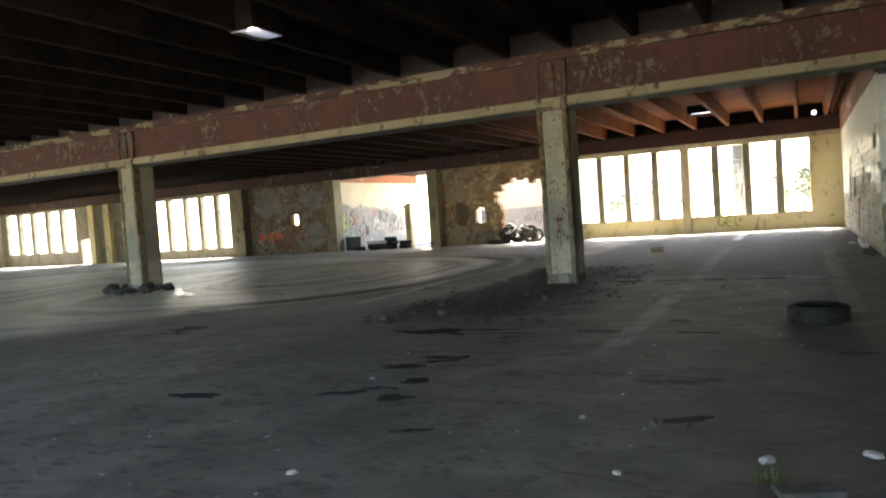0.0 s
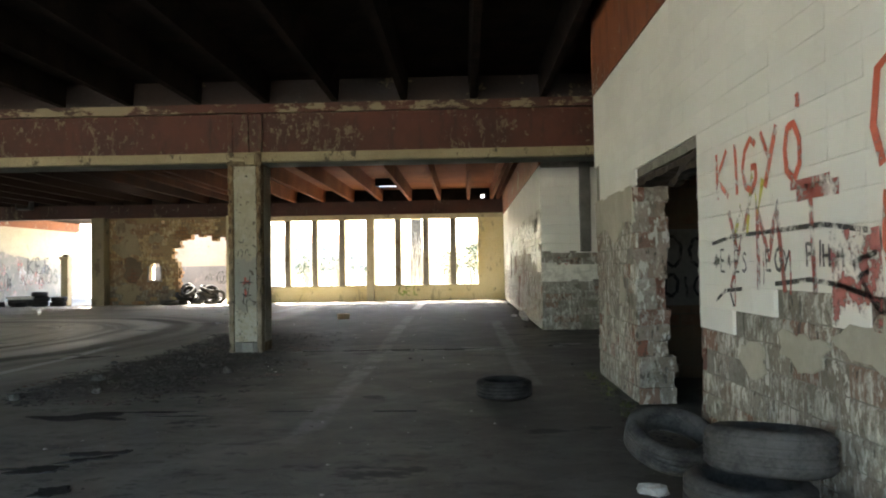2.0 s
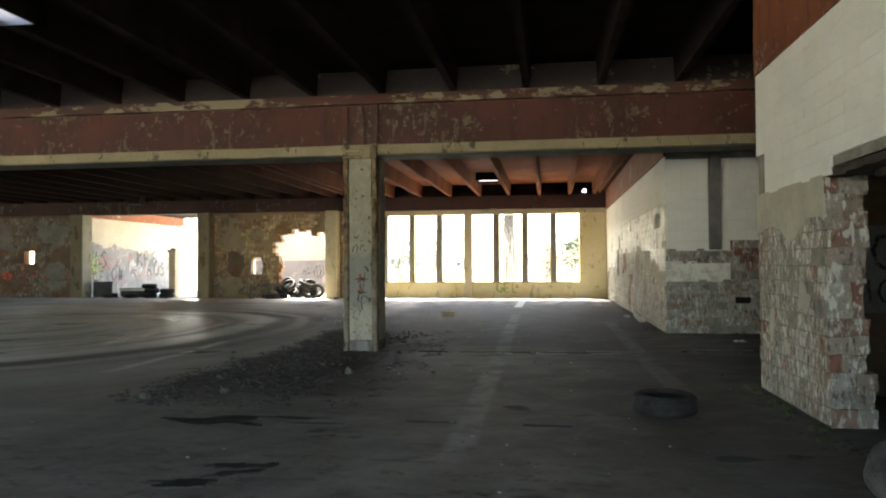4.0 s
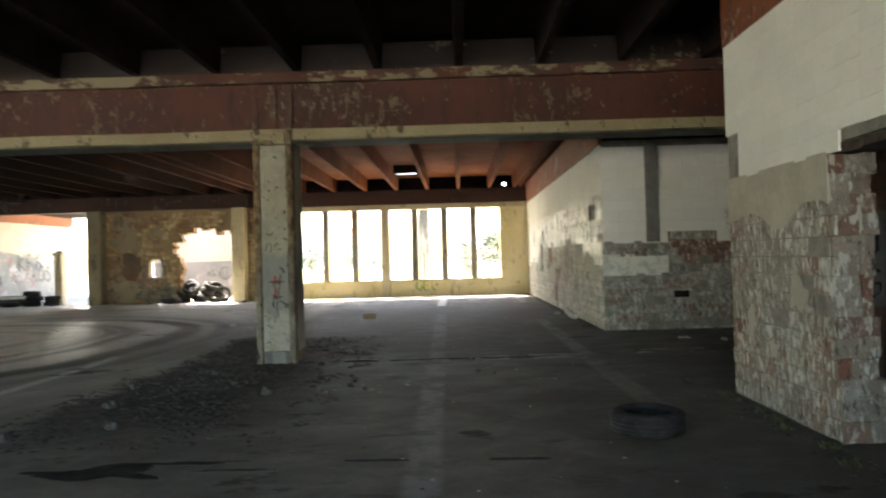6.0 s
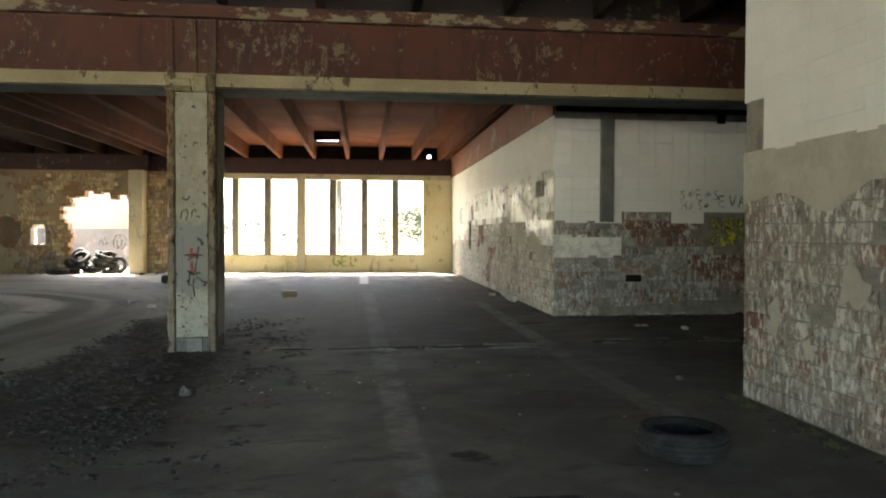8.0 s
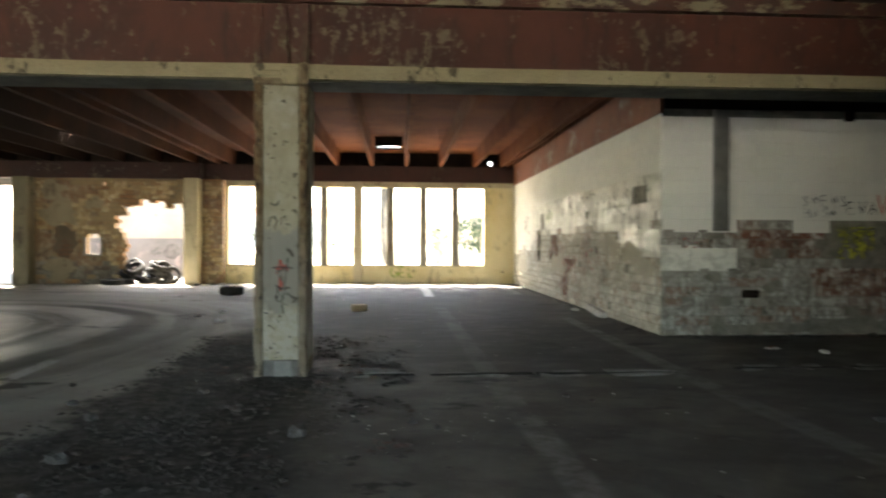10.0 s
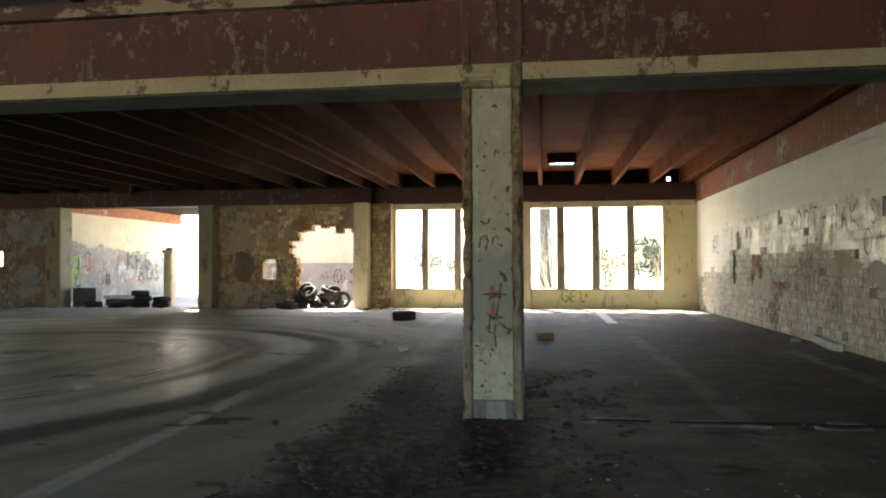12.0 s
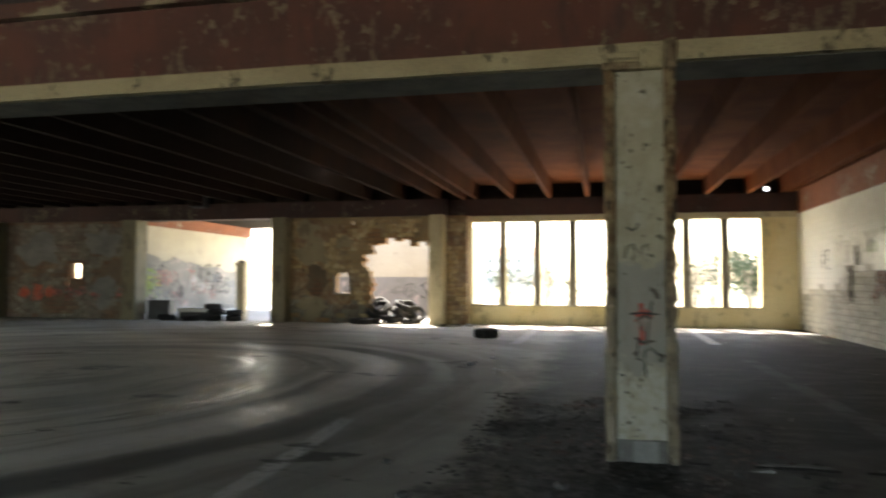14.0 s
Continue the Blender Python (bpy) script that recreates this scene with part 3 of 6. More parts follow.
def wall_with_holes(axis, at, thick, u0, u1, z0, z1, holes):
    """A wall in the plane axis = at, its body on the far side, with rectangular holes (u0, z0, u1, z1) through it."""
    us = sorted({u0, u1, *[h[0] for h in holes], *[h[2] for h in holes]})
    zs = sorted({z0, z1, *[h[1] for h in holes], *[h[3] for h in holes]})
    us = [u for u in us if u0 <= u <= u1]
    zs = [z for z in zs if z0 <= z <= z1]
    bm = bmesh.new()
    near, grid = {}, set()
    for i in range(len(us) - 1):
        for j in range(len(zs) - 1):
            cu, cz = (us[i] + us[i + 1]) / 2, (zs[j] + zs[j + 1]) / 2
            if not any(h[0] < cu < h[2] and h[1] < cz < h[3] for h in holes):
                grid.add((i, j))

    def vert(i, j, back):
        if (i, j, back) not in near:
            d = at + thick * back
            near[i, j, back] = bm.verts.new((us[i], d, zs[j]) if axis == "y" else (d, us[i], zs[j]))
        return near[i, j, back]

    for i, j in grid:
        for back in (0, 1):
            bm.faces.new([vert(a, b, back) for a, b in ((i, j), (i + 1, j), (i + 1, j + 1), (i, j + 1))])
        for (di, dj), (a, b) in (((-1, 0), ((i, j), (i, j + 1))), ((1, 0), ((i + 1, j), (i + 1, j + 1))), ((0, -1), ((i, j), (i + 1, j))), ((0, 1), ((i, j + 1), (i + 1, j + 1)))):
            if (i + di, j + dj) not in grid:
                bm.faces.new((vert(*a, 0), vert(*b, 0), vert(*b, 1), vert(*a, 1)))
    return bm


def piece_mesh(name, axis, w, h, d, material, seed, chip):
    """One brick or tile, its back on the plane, with chipped front corners."""
    rnd = random.Random(seed)
    bm = bmesh.new()
    back = [(-w / 2, -h / 2), (w / 2, -h / 2), (w / 2, h / 2), (-w / 2, h / 2)]
    k = min(w, h) * chip
    front = [(u - math.copysign(k * rnd.uniform(0.3, 1.6), u), v - math.copysign(k * rnd.uniform(0.3, 1.6), v)) for u, v in back]

    def p(u, v, dd):
        return (dd, u, v) if axis == "x" else (u, dd, v)

    a = [bm.verts.new(p(u, v, 0)) for u, v in back]
    m = [bm.verts.new(p(u, v, -d * 0.75)) for u, v in back]
    f = [bm.verts.new(p(u, v, -d * rnd.uniform(0.92, 1.05))) for u, v in front]
    for i in range(4):
        j = (i + 1) % 4
        bm.faces.new((a[i], a[j], m[j], m[i]))
        bm.faces.new((m[i], m[j], f[j], f[i]))
    bm.faces.new(f)
    bm.faces.new(a[::-1])
    return mesh_of(name, bm, material)


def clad(parent, name, axis, at, u0, u1, z0, z1, w, h, gap, depth, choose, stagger, near, chip=0.06, uneven=0.25, limit=300):
    """Lays bricks or tiles on a wall. choose(u, z) gives a material or None. Those nearest to u = near are objects, the rest one mesh."""
    rows, rnd = [], random.Random(int(at * 100) + len(name) + int(z0 * 10))
    for j in range(int((z1 - z0) / h + 0.01)):
        off = rnd.uniform(0.0, w) if stagger else 0.0
        for i in range(-2, int((u1 - u0) / w) + 1):
            a, b = max(u0, u0 + i * w + off), min(u1, u0 + (i + 1) * w + off)
            if b - a < w * 0.25:
                continue
            u, z = (a + b) / 2, z0 + (j + 0.5) * h
            mat = choose(u, z)
            if stagger and rnd.random() < 0.035:
                mat = None
            if mat is not None:
                rows.append((abs(u - near), u, z, (b - a - gap) / (w - gap), mat))
    rows.sort(key=lambda r: r[0])
    meshes = {}
    rest = {}
    for k, (_, u, z, s, mat) in enumerate(rows):
        push = rnd.uniform(-uneven, uneven) * depth
        if k < limit:
            kind = (mat.name, rnd.randrange(5))
            if kind not in meshes:
                meshes[kind] = piece_mesh(name, axis, w - gap, h - gap, depth, mat, kind[1], chip)
            ob = new(name, meshes[kind])
            ob.location = (at + push, u, z) if axis == "x" else (u, at + push, z)
            ob.scale = (1, s, 1) if axis == "x" else (s, 1, 1)
            ob.parent = parent
        else:
            rest.setdefault(mat.name, (mat, []))[1].append((u, z, s, push))
    for mat, cells in rest.values():
        vs, fs = [], []
        for u, z, s, push in cells:
            hw, hh, d0, d1 = (w - gap) * s / 2, (h - gap) / 2, at + push, at + push - depth
            n = len(vs)
            for d, k in ((d0, 1.0), (d1, 1.0 - chip)):
                for su, sz in ((-1, -1), (1, -1), (1, 1), (-1, 1)):
                    uu, zz = u + su * hw * (k + rnd.uniform(-0.3, 0.3) * chip), z + sz * hh * (k + rnd.uniform(-0.7, 0.3) * chip)
                    vs.append((d, uu, zz) if axis == "x" else (uu, d, zz))
            fs += [(n + 4, n + 5, n + 6, n + 7)] + [(n + i, n + (i + 1) % 4, n + 4 + (i + 1) % 4, n + 4 + i) for i in range(4)]
        me = bpy.data.meshes.new(name + "_field")
        me.from_pydata(vs, [], fs)
        bm = bmesh.new()
        bm.from_mesh(me)
        bmesh.ops.recalc_face_normals(bm, faces=bm.faces[:])
        bm.to_mesh(me)
        bm.free()
        me.materials.append(mat)
        ob = new(name + "_field", me)
        ob.parent = parent
        tagged(ob, kind="stuff")


def stepped(u, seed, amount, step=0.3):
    """A ragged, stepped edge."""
    return amount * noise.noise(Vector((math.floor(u / step) * 0.73, seed, 0.3))) * 1.6


def ribbon(bm, points, width, place):
    """A sprayed stroke: a thin band along points (u, v); place(u, v, k) puts it on the wall."""
    left, right = [], []
    for i, (u, v) in enumerate(points):
        a, b = points[max(0, i - 1)], points[min(len(points) - 1, i + 1)]
        d = Vector((b[0] - a[0], b[1] - a[1]))
        d = d.normalized() if d.length > 1e-6 else Vector((1, 0))
        n = Vector((-d.y, d.x)) * width / 2
        left.append((u + n.x, v + n.y))
        right.append((u - n.x, v - n.y))
    pts = [(bm.verts.new(place(*p)), bm.verts.new(place(*q))) for p, q in zip(left, right)]
    for (a, b), (c, d) in zip(pts, pts[1:]):
        bm.faces.new((a, b, d, c))


STROKES = {
    "K": [[(0, 0), (0, 1)], [(0.75, 1), (0, 0.45), (0.8, 0)]],
    "I": [[(0.2, 0), (0.2, 1)]],
    "G": [[(0.8, 0.85), (0.5, 1), (0.15, 0.8), (0, 0.45), (0.2, 0.1), (0.55, 0), (0.8, 0.2), (0.8, 0.45), (0.5, 0.45)]],
    "Y": [[(0, 1), (0.35, 0.5)], [(0.8, 1), (0.1, 0)]],
    "O": [[(0.4, 0), (0.05, 0.2), (0, 0.6), (0.2, 0.95), (0.5, 1), (0.75, 0.7), (0.7, 0.25), (0.4, 0)]],
    "V": [[(0, 1), (0.35, 0), (0.75, 1)]],
    "M": [[(0, 0), (0.1, 1), (0.42, 0.35), (0.75, 1), (0.85, 0)]],
    "T": [[(0, 1), (0.9, 1)], [(0.45, 1), (0.45, 0)]],
    "E": [[(0.6, 1), (0, 1), (0, 0), (0.65, 0)], [(0, 0.5), (0.5, 0.5)]],
    "P": [[(0, 0), (0, 1), (0.55, 0.95), (0.6, 0.6), (0, 0.5)]],
    "H": [[(0, 0), (0, 1)], [(0.65, 0), (0.65, 1)], [(0, 0.5), (0.65, 0.5)]],
    "A": [[(0, 0), (0.35, 1), (0.7, 0)], [(0.15, 0.4), (0.55, 0.4)]],
    "S": [[(0.65, 0.85), (0.35, 1), (0.05, 0.8), (0.55, 0.4), (0.6, 0.15), (0.3, 0), (0, 0.12)]],
    "-": [[(0, 0.5), (0.6, 0.55)]],
    "/": [[(0.05, 0.05), (0.2, 0.9)], [(0.35, 0.1), (0.5, 0.8)]],
    "N": [[(0, 0), (0.05, 1), (0.6, 0), (0.65, 1)]],
    "L": [[(0, 1), (0, 0), (0.6, 0)]],
    "~": [[(0, 0.3), (0.15, 0.8), (0.3, 0.2), (0.45, 0.9), (0.6, 0.3), (0.75, 0.7)]],
    "#": [[(0.1, 0), (0.2, 1)], [(0.5, 0.05), (0.55, 0.95)], [(0, 0.35), (0.75, 0.3)], [(0, 0.7), (0.7, 0.68)]],
}


def lettering(parent, text, material, size, width, place, label=""):
    """Sprayed letters in a row. place(u, v) puts the unit plane on the wall."""
    bm = bmesh.new()
    u = 0.0
    rnd = random.Random(len(text) * 7 + int(size * 100))
    for ch in text:
        if ch != " ":
            tilt = rnd.uniform(-0.08, 0.08)
            s = size * rnd.uniform(0.9, 1.1)
            for st in STROKES[ch]:
                pts = []
                for (a, b), (c, d) in zip(st, st[1:]):
                    pts += [(a + (c - a) * k / 3, b + (d - b) * k / 3) for k in range(3)]
                pts.append(st[-1])
                ribbon(bm, [(u + (a * 0.8 + b * tilt) * s + rnd.uniform(-1, 1) * width * 0.12, b * s) for a, b in pts], width * rnd.uniform(0.8, 1.2), place)
        u += size * (0.45 if ch in "I " else 0.92)
    return part("spray_lettering", bm, material, parent, label)


# ---- structure ----
def flat(axis, at, thick, u0, u1, v0, v1, holes=()):
    bm = wall_with_holes("y", at, thick, u0, u1, v0, v1, holes)
    for v in bm.verts:
        v.co = (v.co.x, v.co.z, v.co.y)
    return bm


# floor
bm = bmesh.new()
bmesh.ops.create_grid(bm, x_segments=190, y_segments=138, size=0.5)
for v in bm.verts:
    x, y = -48.2 + (v.co.x + 0.5) * 57.4, -9.2 + (v.co.y + 0.5) * 41.2
    v.co = (x, y, -0.004 + ground(x, y) + 0.009 * noise.noise(Vector((x * 0.35, y * 0.35, 0))) + 0.003 * noise.noise(Vector((x * 1.7, y * 1.7, 3))))
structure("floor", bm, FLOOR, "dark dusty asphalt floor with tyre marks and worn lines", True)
joint = random.Random(5)
xj = -3.65
while xj < 8.6:
    length = joint.uniform(0.5, 1.5)
    zj = ground(xj + length / 2, 14.62)
    bm = boxes((xj, 14.60, zj - 0.02, xj + length, 14.64 + joint.uniform(0, 0.03), zj + 0.005))
    structure("floor_joint", rough_up(bm, 0.014, 3.0, 4), OIL, "broken dark floor joint")
    for y0, y1 in ((14.68, 14.76), (14.48, 14.56)):
        x0 = xj + joint.uniform(0, 0.3)
        x1 = x0 + length * joint.uniform(0.3, 0.8)
        bm = boxes((x0, y0, zj - 0.02, x1, y1 + joint.uniform(-0.03, 0.05), zj + 0.006))
        structure("trim", rough_up(bm, 0.03, 3.0, 4), JOINT_EDGE, "pale worn edge of the floor joint")
    xj += length + joint.uniform(0.0, 0.2)

# main beam over the posts
beam = structure("beam_main", boxes((-48, 14.66, 3.36, 9.2, 15.04, 4.05)), RED_BEAM, "long red-brown painted concrete beam with flaking paint")
for z0, z1, mat, lab in ((3.2, 3.36, CREAM_EDGE, "cream lower flange"), (4.05, 4.2, TOP_FLANGE, "worn upper flange")):
    bm = bmesh.new()
    for i in range(57):
        box(bm, -48 + i, 14.56, z0, -47 + i, 15.14, z1)
    bmesh.ops.remove_doubles(bm, verts=bm.verts[:], dist=0.001)
    part("flange", rough_up(bm, 0.012, 2.3), mat, beam, lab)
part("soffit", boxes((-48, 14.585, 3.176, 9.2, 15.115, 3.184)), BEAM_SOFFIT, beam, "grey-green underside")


# posts
def build_column(m):
    col = thing("column", "worn square concrete column with chipped edges and cream plaster", "column", m, "columns under the beam")
    bm = boxes((-0.275, 0.03, -0.12, 0.275, 0.60, 3.2))
    part("shaft", rough_up(bm, 0.008, 5.0, 6), COLUMN_EDGE, col, "rough concrete core")
    for side in (-1, 1):
        bm = bmesh.new()
        x0, x1 = sorted((side * 0.198, side * 0.288))
        box(bm, x0, -0.055, -0.12, x1, 0.14, 3.14)
        bmesh.ops.bevel(bm, geom=[e for e in bm.edges if abs(e.verts[0].co.z - e.verts[1].co.z) > 1], offset=0.014, segments=1, affect="EDGES")
        bmesh.ops.subdivide_edges(bm, edges=[e for e in bm.edges if abs(e.verts[0].co.z - e.verts[1].co.z) > 1], cuts=90, use_grid_fill=True)
        for v in bm.verts:
            upper = 0.4 + 0.6 * min(1.0, max(0.0, (v.co.z - 0.3) / 1.0))
            bite = max(0.0, noise.noise(Vector((side * 3.0, v.co.z * 4.5, 1.0))) - 0.05) + 0.6 * max(0.0, noise.noise(Vector((side * 9.0, v.co.z * 17.0, 4.0))))
            if v.co.y < 0.03:
                v.co.y += 0.055 * bite * upper
            if v.co.x * side > 0.25:
                v.co.x -= side * 0.05 * bite * upper
            elif v.co.y < 0.03:
                v.co.x += side * 0.05 * max(0.0, noise.noise(Vector((side * 5.0, v.co.z * 8.0, 9.0)))) * upper
            v.co += 0.006 * noise.noise_vector(v.co * 14)
        part("corner_strip", bm, COLUMN_STRIP, col, "chipped plaster corner showing brown concrete")
    bm = boxes((-0.19, -0.028, 0.12, 0.192, 0.06, 3.13))
    part("front_panel", rough_up(bm, 0.007, 5.0, 10), COLUMN_PAINT, col, "cream plaster face with scribbles")
    bm = boxes((0.262, 0.16, 0.1, 0.284, 0.56, 3.15))
    part("side_panel", rough_up(bm, 0.005, 4.0, 6), COLUMN_PAINT, col)
    part("plinth", rough_up(bevelled(boxes((-0.197, -0.02, -0.12, 0.197, 0.05, 0.12)), 0.01), 0.006, 5.0), COLUMN_FOOT, col, "dirty grey foot")
    part("plinth_patch", rough_up(bevelled(boxes((-0.065, -0.036, -0.11, 0.125, 0.0, 0.11)), 0.006), 0.004, 5.0), COLUMN_GREY, col, "grey painted foot patch")
    part("ledge", rough_up(bevelled(boxes((-0.30, -0.075, 3.13, 0.02, 0.02, 3.20)), 0.012), 0.012, 6.0), COLUMN_EDGE, col)
    part("ledge", rough_up(bevelled(boxes((-0.27, -0.065, 3.23, 0.0, 0.02, 3.29)), 0.012), 0.012, 7.0), CREAM_EDGE, col)
    part("cap_block", rough_up(bevelled(boxes((0.02, -0.07, 3.14, 0.19, 0.02, 3.33)), 0.012), 0.006, 6.0), CREAM_EDGE, col)
    part("cap_side", rough_up(bevelled(boxes((0.2, -0.075, 3.13, 0.295, 0.03, 3.38)), 0.014), 0.014, 8.0), COLUMN_EDGE, col)
    part("stub", rough_up(boxes((-0.28, 0.03, 3.37, 0.28, 0.1, 4.04)), 0.01, 5.0, 3), STUB_PAINT, col, "flaking red-brown stub")
    part("stub_edge", rough_up(boxes((-0.30, 0.0, 3.34, -0.22, 0.06, 4.03)), 0.018, 6.0, 5), STUB_PAINT, col)
    part("stub_edge", rough_up(boxes((-0.03, -0.01, 3.33, 0.06, 0.05, 4.03)), 0.02, 6.0, 5), STUB_PAINT, col)
    part("stub_edge", rough_up(boxes((0.22, 0.0, 3.36, 0.29, 0.06, 4.03)), 0.018, 6.0, 5), STUB_PAINT, col)
    return col


column = build_column(pose(-4.0, 14.6, 0))
for x in (-15.35, -26.7, -38.0):
    copy_thing(column, pose(x, 14.6, 0))

marks = bmesh.new()
for pts in ([(-0.12, 2.06), (-0.11, 2.13), (-0.06, 2.15), (-0.04, 2.10), (-0.05, 2.04)], [(0.0, 2.04), (0.01, 2.12), (0.05, 2.15), (0.055, 2.10), (0.06, 2.05)], [(0.075, 2.07), (0.10, 2.04)], [(-0.13, 2.03), (-0.12, 2.06)],
            [(-0.11, 2.29), (-0.07, 2.26), (-0.03, 2.28), (-0.02, 2.32)]):
    ribbon(marks, pts, 0.016, lambda u, v: (u, -0.040, v - 0.45))
part("spray_lettering", marks, SPRAY_BLACK, column, "black scribble")
marks = bmesh.new()
for pts in ([(-0.09, 1.49), (0.0, 1.50), (0.14, 1.49)], [(0.085, 1.60), (0.05, 1.35), (0.02, 1.13), (0.035, 0.98)], [(-0.035, 1.12), (-0.02, 1.30)], [(-0.05, 1.30), (0.05, 1.24), (0.14, 1.16)], [(0.05, 1.10), (0.08, 1.08)], [(-0.17, 1.0), (-0.13, 0.99)], [(-0.13, 0.86), (-0.09, 0.85)]):
    ribbon(marks, pts, 0.016, lambda u, v: (u, -0.041, v - 0.36))
part("spray_lettering", marks, SPRAY_BLACK, column, "black strokes")
marks = bmesh.new()
for pts in ([(0.0, 1.58), (0.0, 1.44), (0.01, 1.24)], [(-0.05, 1.49), (0.09, 1.47)], [(-0.04, 1.42), (0.06, 1.52)]):
    ribbon(marks, pts, 0.04, lambda u, v: (u, -0.039, v - 0.36))
part("spray_lettering", marks, SPRAY_RED_WORN, column, "red star scribble")

# far wall with the row of openings
OPENINGS = [(-8.53, -7.64), (-7.41, -6.52), (-6.29, -5.40), (-5.15, -4.26), (-3.93, -3.10), (-2.84, -1.95), (-1.70, -0.83), (-0.58, 0.31)]
bm = wall_with_holes("y", 31.66, 0.28, -8.62, 1.38, -0.1, 3.53, [(a, 0.64, b, 3.33) for a, b in OPENINGS])
window_wall = structure("wall_north", bm, YELLOW_WALL, "ochre painted wall with eight tall glassless openings")
for (a, b), (c, d) in zip(OPENINGS, OPENINGS[1:]):
    if c - b < 0.3:
        part("mullion", rough_up(bevelled(boxes((b + 0.015, 31.625, 0.645, c - 0.015, 31.70, 3.326)), 0.01), 0.008, 5.0), MULLION, window_wall, "grey-cream mullion")
part("pilaster", rough_up(bevelled(boxes((-4.25, 31.50, 0.0, -3.94, 31.665, 3.53)), 0.015), 0.01, 4.0), PILASTER, window_wall, "plastered pilaster")
part("lintel_strip", boxes((-8.62, 31.635, 3.36, 1.37, 31.67, 3.52)), PILASTER, window_wall)
part("sill", rough_up(boxes((-8.55, 31.63, 0.60, 0.33, 31.95, 0.636)), 0.006, 4.0, 4), MULLION, window_wall, "broken sill")
for k, (x, w) in enumerate(((-6.6, 0.5), (-2.2, 0.35), (-0.9, 0.3), (0.9, 0.4))):
    lettering(window_wall, "~" if k else "V", SPRAY_BLACK, 0.2, 0.015, lambda u, v, x=x: (x + u, 31.652, 0.3 + v))
lettering(window_wall, "GEL", SPRAY_GREEN, 0.34, 0.07, lambda u, v: (-2.95 + u, 31.651, 0.22 + v), "green sprayed letters")
structure("wall_beam_north", boxes((-9.32, 31.50, 3.53, 1.38, 31.95, 4.07)), RED_BEAM_SHADED, "red-brown lintel beam above the openings")
# Dark wall closing the gaps between rib ends, their shade as its colour.
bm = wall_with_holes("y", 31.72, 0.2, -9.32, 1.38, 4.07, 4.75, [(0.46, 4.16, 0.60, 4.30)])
structure("wall_upper_north", bm, SOOT_AND_SHADE, "dark upper wall strip with a small hole")

# brick infill and pilasters of the open bays
structure("wall_infill_1", boxes((-9.32, 31.27, -0.1, -8.62, 31.66, 3.53)), BRICK_FAR, "ochre brick infill")
HOLE = [(-11.93, 0.0, -9.8, 1.72), (-12.2, 1.72, -9.8, 2.28), (-11.97, 2.28, -9.8, 2.64), (-11.38, 2.64, -10.55, 2.83), (-10.55, 2.64, -9.8, 2.70),
        (-13.16, 0.99, -12.65, 1.55), (-13.08, 1.55, -12.7, 1.66), (-12.62, 3.28, -12.48, 3.41)]
wall_a = structure("wall_broken_bay", wall_with_holes("y", 31.27, 0.36, -14.78, -9.8, -0.1, 3.53, HOLE), BRICK_FAR, "brick wall with a jagged hole and a slot")
tooth = random.Random(17)
for x, z0, z1, way in ((-11.93, 0.0, 1.7, 1), (-12.2, 1.72, 2.25, 1), (-11.97, 2.28, 2.62, 1)):
    z = z0
    while z < z1 - 0.1:
        d = tooth.uniform(0.0, 0.17)
        if d > 0.05:
            part("brick", rough_up(bevelled(boxes((x - 0.1, 31.28 + tooth.uniform(0, 0.05), z + 0.005, x + d, 31.6, z + 0.14)), 0.012), 0.012, 8.0), BRICK_FAR, wall_a)
        z += 0.15
for k in range(8):
    x = -11.9 + 0.27 * k
    top = 2.83 if -11.38 < x < -10.55 else 2.66
    d = tooth.uniform(0.0, 0.12)
    if d > 0.03:
        part("brick", rough_up(bevelled(boxes((x, 31.29, top - d, x + 0.25, 31.6, top + 0.03)), 0.012), 0.012, 8.0), BRICK_FAR, wall_a)
wall_b = structure("wall_left_bay", wall_with_holes("y", 31.27, 0.36, -26.35, -21.05, -0.1, 3.53, [(-23.6, 1.45, -23.1, 2.0), (-23.75, 1.15, -23.6, 1.45), (-22.4, 2.3, -22.25, 2.42)]), BRICK_FAR_RED, "dirty brick wall with a small square hole and sprayed marks")
structure("beam_north_left", boxes((-48, 31.12, 3.53, -9.32, 31.70, 4.07)), RED_BEAM_SHADED, "red-brown lintel beam over the open bays")
# Block added over a seam that let light through.
structure("wall_upper_joint", boxes((-9.5, 31.60, 4.07, -9.2, 31.95, 4.75)), SOOT_AND_SHADE, "dark wall joint")
structure("wall_upper_left", boxes((-48, 31.45, 4.07, -9.32, 31.65, 4.75)), SOOT_AND_SHADE, "dark upper wall strip")
for x0, x1 in ((-9.80, -9.32), (-15.30, -14.78), (-21.05, -20.48), (-27.2, -26.35)):
    bm = rough_up(bevelled(boxes((x0, 30.80, -0.1, x1, 31.46, 3.53)), 0.02), 0.012, 3.0)
    structure("pilaster", bm, PILASTER if x0 > -12 else PILASTER_GREY_DIMMED, "cream plastered pilaster with worn corners")
G1 = [(-34.3, -33.75), (-33.55, -32.55), (-32.3, -31.2), (-31.0, -30.05), (-29.8, -28.9), (-28.6, -27.75)]
structure("wall_left_windows", wall_with_holes("y", 31.3, 0.28, -35, -27.2, -0.1, 3.53, [(a, 0.5, b, 3.36) for a, b in G1]), MULLION, "cream wall with tall glassless openings")
G0 = [(-47.4, -46.3), (-46.0, -44.9), (-44.6, -43.4), (-43.1, -42.0), (-41.7, -40.5)]
